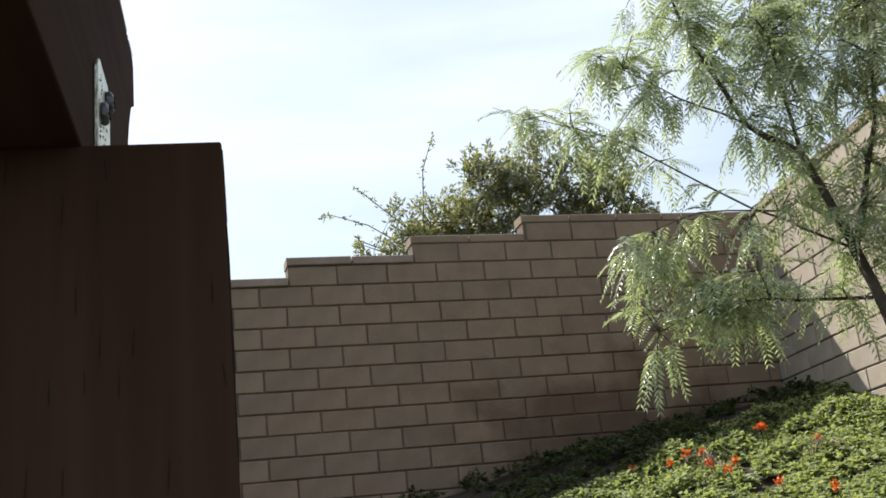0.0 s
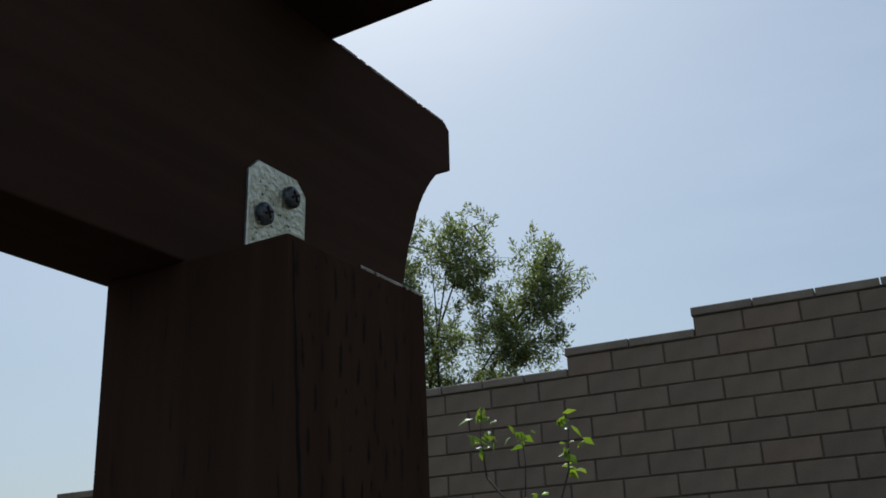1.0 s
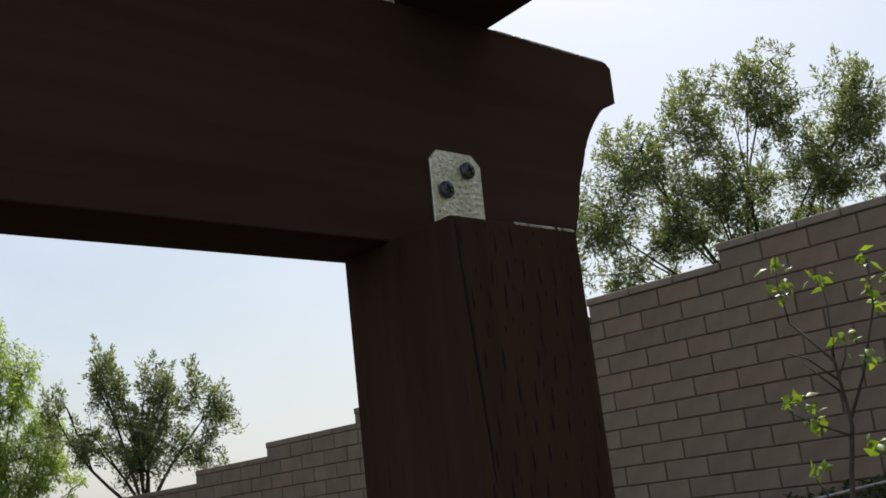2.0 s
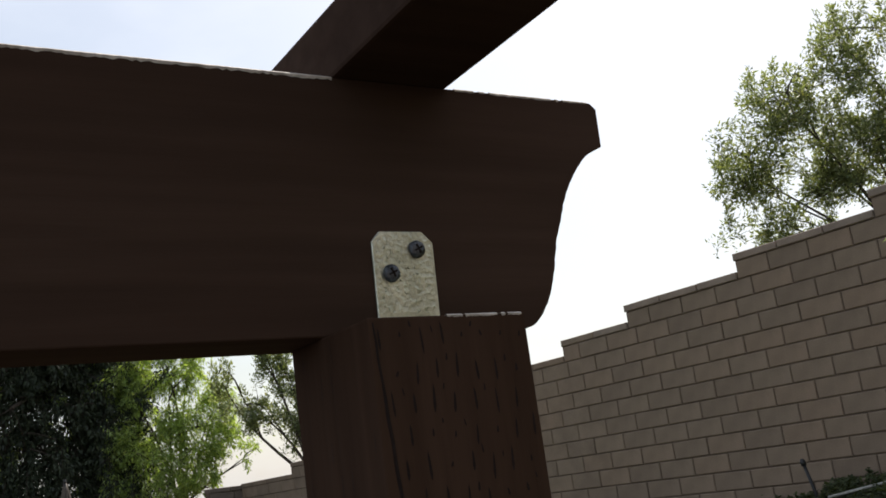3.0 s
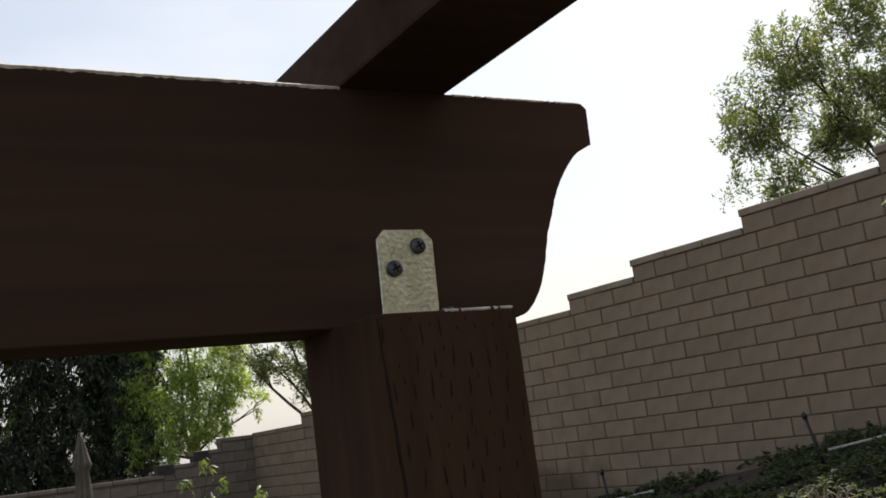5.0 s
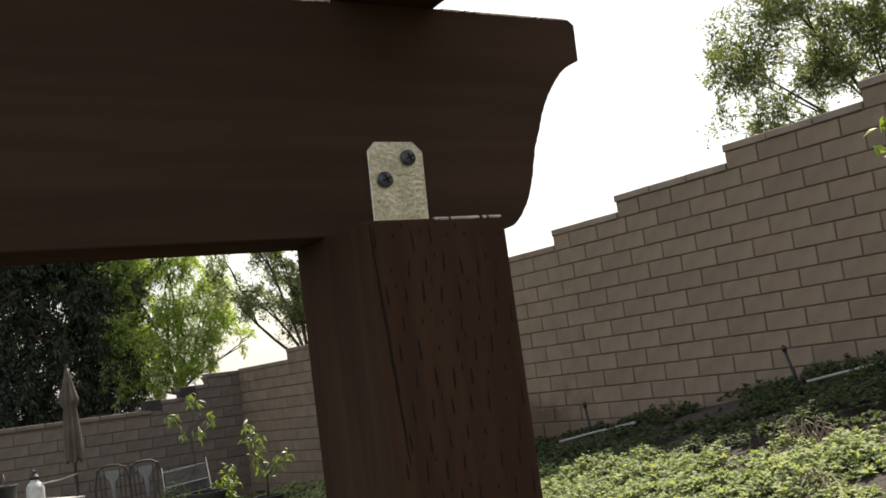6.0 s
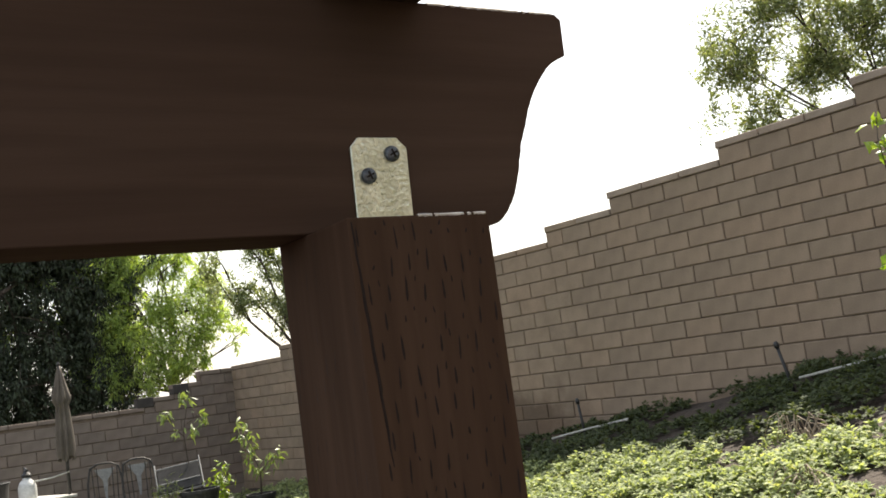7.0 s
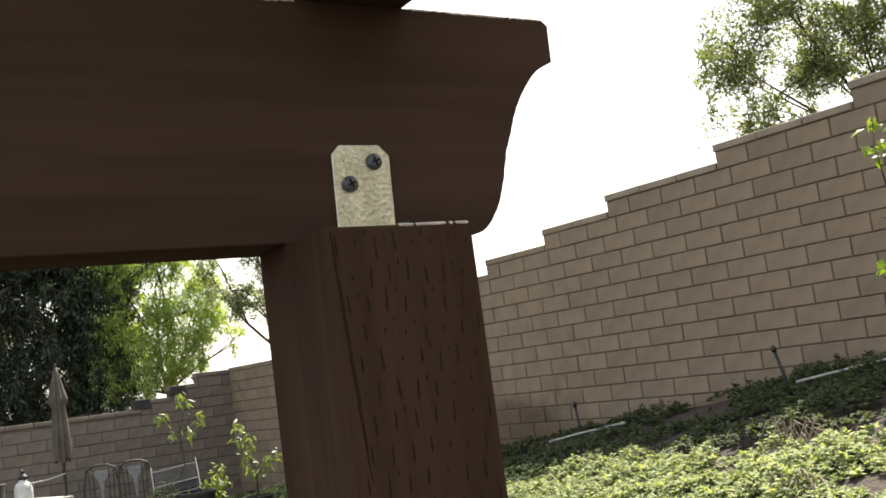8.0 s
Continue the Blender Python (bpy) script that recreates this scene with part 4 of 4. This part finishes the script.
def make_chair(s, n, turn):
    t = thing("garden_chair", "dark metal garden chair with a pale fan-shaped back panel", "chair", yard(s, n), "garden chairs", turn)
    for x, y in ((-0.2, -0.2), (0.2, -0.2)):
        bm = bmesh.new()
        tube(bm, [(x, y, 0), (x * 0.95, y, 0.22), (x, y, 0.43)], 0.012, 8)
        part("leg", bm, M_IRON, t)
    for x in (-0.2, 0.2):
        bm = bmesh.new()
        tube(bm, [(x, 0.24, 0), (x, 0.2, 0.43), (x * 0.98, 0.25, 0.7), (x * 0.8, 0.29, 0.88), (x * 0.4, 0.3, 0.92), (0, 0.3, 0.925)], 0.013, 8)
        part("leg", bm, M_IRON, t, "rear leg running up into the back")
    bm = bmesh.new()
    box(bm, (-0.22, -0.22, 0.42), (0.22, 0.22, 0.445), 0.008)
    part("seat", bm, M_IRON, t)
    bm = bmesh.new()
    v = [(-0.12, 0.283, 0.86), (0.12, 0.283, 0.86), (0.028, 0.262, 0.73), (0.010, 0.24, 0.5), (-0.010, 0.24, 0.5), (-0.028, 0.262, 0.73)]
    a = [bm.verts.new(p) for p in v]
    b = [bm.verts.new((x, y + 0.012, z)) for x, y, z in v]
    bm.faces.new(a), bm.faces.new(b[::-1])
    for i in range(6):
        bm.faces.new((a[i], b[i], b[(i + 1) % 6], a[(i + 1) % 6]))
    bmesh.ops.recalc_face_normals(bm, faces=bm.faces)
    part("back_panel", bm, M_PALE_METAL, t, "pale fan-shaped panel")
    for x in (-0.13, -0.08, 0.08, 0.13):
        bm = bmesh.new()
        tube(bm, [(x, 0.24, 0.45), (x * 1.1, 0.28, 0.88)], 0.006, 6)
        part("back_rod", bm, M_IRON, t)


make_chair(-11.55, 3.72, 75)
make_chair(-11.4, 4.12, 85)


def make_folding_table():
    t = thing("folding_table", "dark folding table with pale metal frame, tipped on its side", "table", yard(-11.2, 4.47), turn=65)
    tip = Matrix.Translation((0, 0, 0.64)) @ pose(0, 0, 0, 48, 0, 0) @ pose(0, 0, 0, 0, 0, 8)
    bm = bmesh.new()
    box(bm, (-0.24, -0.17, -0.01), (0.24, 0.17, 0.01), 0.003, tip)
    part("tabletop", bm, M_GLASS, t, "dark smoked panel")
    for a, b in (((-0.26, -0.19, 0), (0.26, -0.19, 0)), ((-0.26, 0.19, 0), (0.26, 0.19, 0)), ((-0.26, -0.21, 0), (-0.26, 0.27, 0)), ((0.26, -0.21, 0), (0.26, 0.27, 0)), ((-0.25, -0.05, 0.015), (0.25, -0.05, 0.015))):
        bm = bmesh.new()
        tube(bm, [tip @ Vector(a), tip @ Vector(b)], 0.008, 8)
        part("frame_tube", bm, M_PALE_METAL, t)
    for x in (-0.24, 0.24):
        for y in (-0.12, 0.12):
            bm = bmesh.new()
            tube(bm, [tip @ Vector((x, y, 0)), (x, y * 1.8, 0)], 0.012, 8)
            part("leg", bm, M_IRON, t)


make_folding_table()


def make_pot(s, n, r, h, material, label, square=False):
    t = thing("plant_pot", label, "plant pot", yard(s, n), "plant pots in the yard")
    bm = bmesh.new()
    if square:
        lathe(bm, [(r * 0.95, 0), (r * 1.3, h - 0.04), (r * 1.4, h - 0.04), (r * 1.4, h), (r * 1.25, h), (r * 1.2, h - 0.05)], 4)
    else:
        lathe(bm, [(r * 0.75, 0), (r * 0.98, h - 0.04), (r * 1.06, h - 0.04), (r * 1.06, h), (r * 0.95, h), (r * 0.92, h - 0.05)], 24)
    part("pot_body", bm, material, t)
    bm = bmesh.new()
    lathe(bm, [(r * 0.9, h - 0.06), (r * 0.9, h - 0.05)], 16)
    part("potting_soil", bm, M_SOIL, t)
    return yard(s, n).z + h - 0.05


def potted(name, label, s, n, z0, lines, clusters, material, leaf, seed, per, spread, droop=0.6, width=0.3):
    b0 = W(s, n, z0)
    t = thing(name, label, "plant", b0, "potted plants")
    leafy_stem(t, lambda *p: Vector((p[0], p[1], p[2])) @ Matrix.Rotation(radians(-60), 3, "Z"), lines, M_BARK, clusters, material, leaf, seed, per, spread, droop, width)


z = make_pot(-10.82, 5.3, 0.17, 0.30, M_BLACK, "round black plastic nursery pot")
potted("young_tree", "young peach tree with drooping leaves in a black pot", -10.82, 5.3, z,
       [([(0, 0, 0), (0.02, 0, 0.3), (-0.05, 0, 0.55), (-0.14, 0, 0.85)], 0.012, 0.004), ([(0.0, 0, 0.25), (0.12, 0, 0.4), (0.26, 0, 0.52)], 0.007, 0.003), ([(-0.03, 0, 0.45), (-0.08, 0.03, 0.65)], 0.005, 0.003)],
       [(-0.16, 0, 0.9), (-0.14, 0, 0.78), (-0.08, 0.03, 0.68), (-0.05, 0, 0.58), (-0.06, 0, 0.48), (-0.04, 0.02, 0.36), (0.1, 0, 0.4), (0.18, 0, 0.46), (0.27, 0, 0.5), (0.02, 0, 0.28)], M_LEAF_PEACH, 0.12, 51, 13, 0.04, 0.9)
z = make_pot(-11.05, 4.84, 0.15, 0.32, M_GREYPOT, "pale grey square planter", True)
potted("leafy_plant", "bushy yellow-green plant in a pale planter", -11.05, 4.84, z, [([(0, 0, 0), (0, 0, 0.2)], 0.01, 0.005)],
       [(0, 0, 0.12), (0.07, 0, 0.2), (-0.08, 0, 0.18), (0.02, 0, 0.28), (0.12, 0, 0.3), (-0.12, 0, 0.1), (0.08, 0.05, 0.1), (0.1, 0, 0.4)], M_LEAF_YOUNG, 0.10, 52, 22, 0.05)
z = make_pot(-10.95, 4.2, 0.2, 0.38, M_GREYPOT, "round grey concrete pot")
potted("grassy_plant", "straggly green plant in a grey pot", -10.95, 4.2, z, [([(0, 0, 0), (0, 0, 0.15)], 0.008, 0.004)],
       [(0, 0, 0.1), (0.1, 0, 0.12), (-0.1, 0, 0.14), (0.05, 0, 0.25), (-0.05, 0, 0.2)], M_LEAF_SHADE_TONE, 0.12, 53, 22, 0.06, -0.6, 0.15)
z = make_pot(-10.85, 4.55, 0.22, 0.5, M_BLACK, "large black plastic pot")
z = make_pot(-11.25, 4.62, 0.15, 0.35, M_BLACK, "round black plastic nursery pot")
potted("young_tree", "thin young tree with a few drooping green leaves", -11.25, 4.62, z,
       [([(0, 0, 0), (0.0, 0, 0.5), (-0.02, 0, 0.85), (0.04, 0, 1.1), (0.02, 0, 1.3)], 0.011, 0.003), ([(-0.01, 0, 0.8), (-0.12, 0, 0.92), (-0.2, 0, 1.12)], 0.006, 0.003), ([(0.03, 0, 0.95), (0.12, 0, 1.0), (0.2, 0, 1.06)], 0.005, 0.002)],
       [(0.04, 0, 1.3), (0.0, 0, 1.26), (0.08, 0, 1.24), (-0.2, 0, 1.1), (-0.24, 0, 1.06), (-0.16, 0, 1.08), (0.2, 0, 1.03), (0.24, 0, 1.0), (0.08, 0, 0.9), (0.12, 0, 0.86), (-0.1, 0, 0.86)], M_LEAF_PEACH, 0.11, 54, 10, 0.03, 1.1)


def make_side_table():
    t = thing("patio_table", "pale worn patio table beside the umbrella", "table", yard(-11.8, 2.85), turn=20)
    bm = bmesh.new()
    box(bm, (-0.4, -0.45, 0.62), (0.4, 0.45, 0.65), 0.006)
    part("tabletop", bm, M_GREYPOT, t)
    for x in (-0.34, 0.34):
        for y in (-0.38, 0.38):
            bm = bmesh.new()
            box(bm, (x - 0.02, y - 0.02, 0), (x + 0.02, y + 0.02, 0.62), 0.003)
            part("leg", bm, M_GREYPOT, t)
    top = yard(-11.8, 2.85).z + 0.65
    s = thing("sprayer_bottle", "white plastic sprayer bottle with a dark handle", "sprayer", W(-11.7, 2.9, top))
    bm = bmesh.new()
    lathe(bm, [(0.085, 0), (0.1, 0.02), (0.1, 0.16), (0.08, 0.21), (0.045, 0.24), (0.04, 0.27)], 20)
    part("bottle", bm, M_WHITE, s, smooth=True)
    bm = bmesh.new()
    lathe(bm, [(0.05, 0.26), (0.055, 0.29), (0.03, 0.32), (0.02, 0.34)], 16)
    tube(bm, [(-0.06, 0, 0.36), (0, 0, 0.35), (0.06, 0, 0.34)], 0.014, 8)
    part("pump_handle", bm, M_BLACK, s)
    bm = bmesh.new()
    tube(bm, [(0.03, 0.02, 0.2), (0.12, 0.25, 0.22), (0.2, 0.42, 0.26)], [0.01, 0.008, 0.006], 8)
    part("wand", bm, M_PIPE, s)
    b = thing("dark_bucket", "round dark plastic bucket on the patio table", "bucket", W(-11.85, 2.6, top))
    bm = bmesh.new()
    lathe(bm, [(0.12, 0), (0.15, 0.22), (0.16, 0.22), (0.16, 0.24), (0.14, 0.24), (0.12, 0.03)], 20)
    part("bucket_body", bm, M_BLACK, b, smooth=True)
    bm = bmesh.new()
    tube(bm, [(0.16 * math.cos(a), 0, 0.23 + 0.14 * math.sin(a)) for a in (k * math.pi / 10 for k in range(11))], 0.004, 6)
    part("bail_handle", bm, M_IRON, b)


make_side_table()

# ---- block walls, last: many pieces ----
dark_patches(M_BLOCK, [(W(3.35, WALL_N, 2.72), 1.15, 0.62), (W(-7.5, WALL_N, 1.4), 1.0, 0.36)])
block_wall("wall_long", "tan concrete block garden wall with stepped cap", WALL @ Matrix.Translation((0, WALL_N, 0)), S_LEFT, S_RIGHT, wall_top, 0.4, 330, 1.013, -2.5)
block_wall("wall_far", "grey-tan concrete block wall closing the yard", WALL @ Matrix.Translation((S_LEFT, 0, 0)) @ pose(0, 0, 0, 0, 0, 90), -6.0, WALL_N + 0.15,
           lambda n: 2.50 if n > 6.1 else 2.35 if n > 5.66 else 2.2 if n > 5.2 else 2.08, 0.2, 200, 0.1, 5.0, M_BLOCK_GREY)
block_wall("wall_side", "concrete block wall behind the pepper tree, sunlight put into its pale blocks", WALL @ Matrix.Translation((S_RIGHT, WALL_N, 0)) @ pose(0, 0, 0, 0, 0, -97.4), -0.15, 8.0,
           lambda n: 4.482, 1.0, 160, 0.1, 1.5, M_BLOCK_SUNLIT)

# two dark half blocks added in place of gaps where the far wall steps
far = bpy.data.objects["wall_far"]
for n0, z0 in ((5.67, 2.198), (5.12, 2.062)):
    ob = link("block", block_mesh("block", 0.25, 0.15, 0.15), M_DARK_BLOCK, far, "dark half block in place of a gap at the step")
    ob.location = (n0, -0.018, z0)
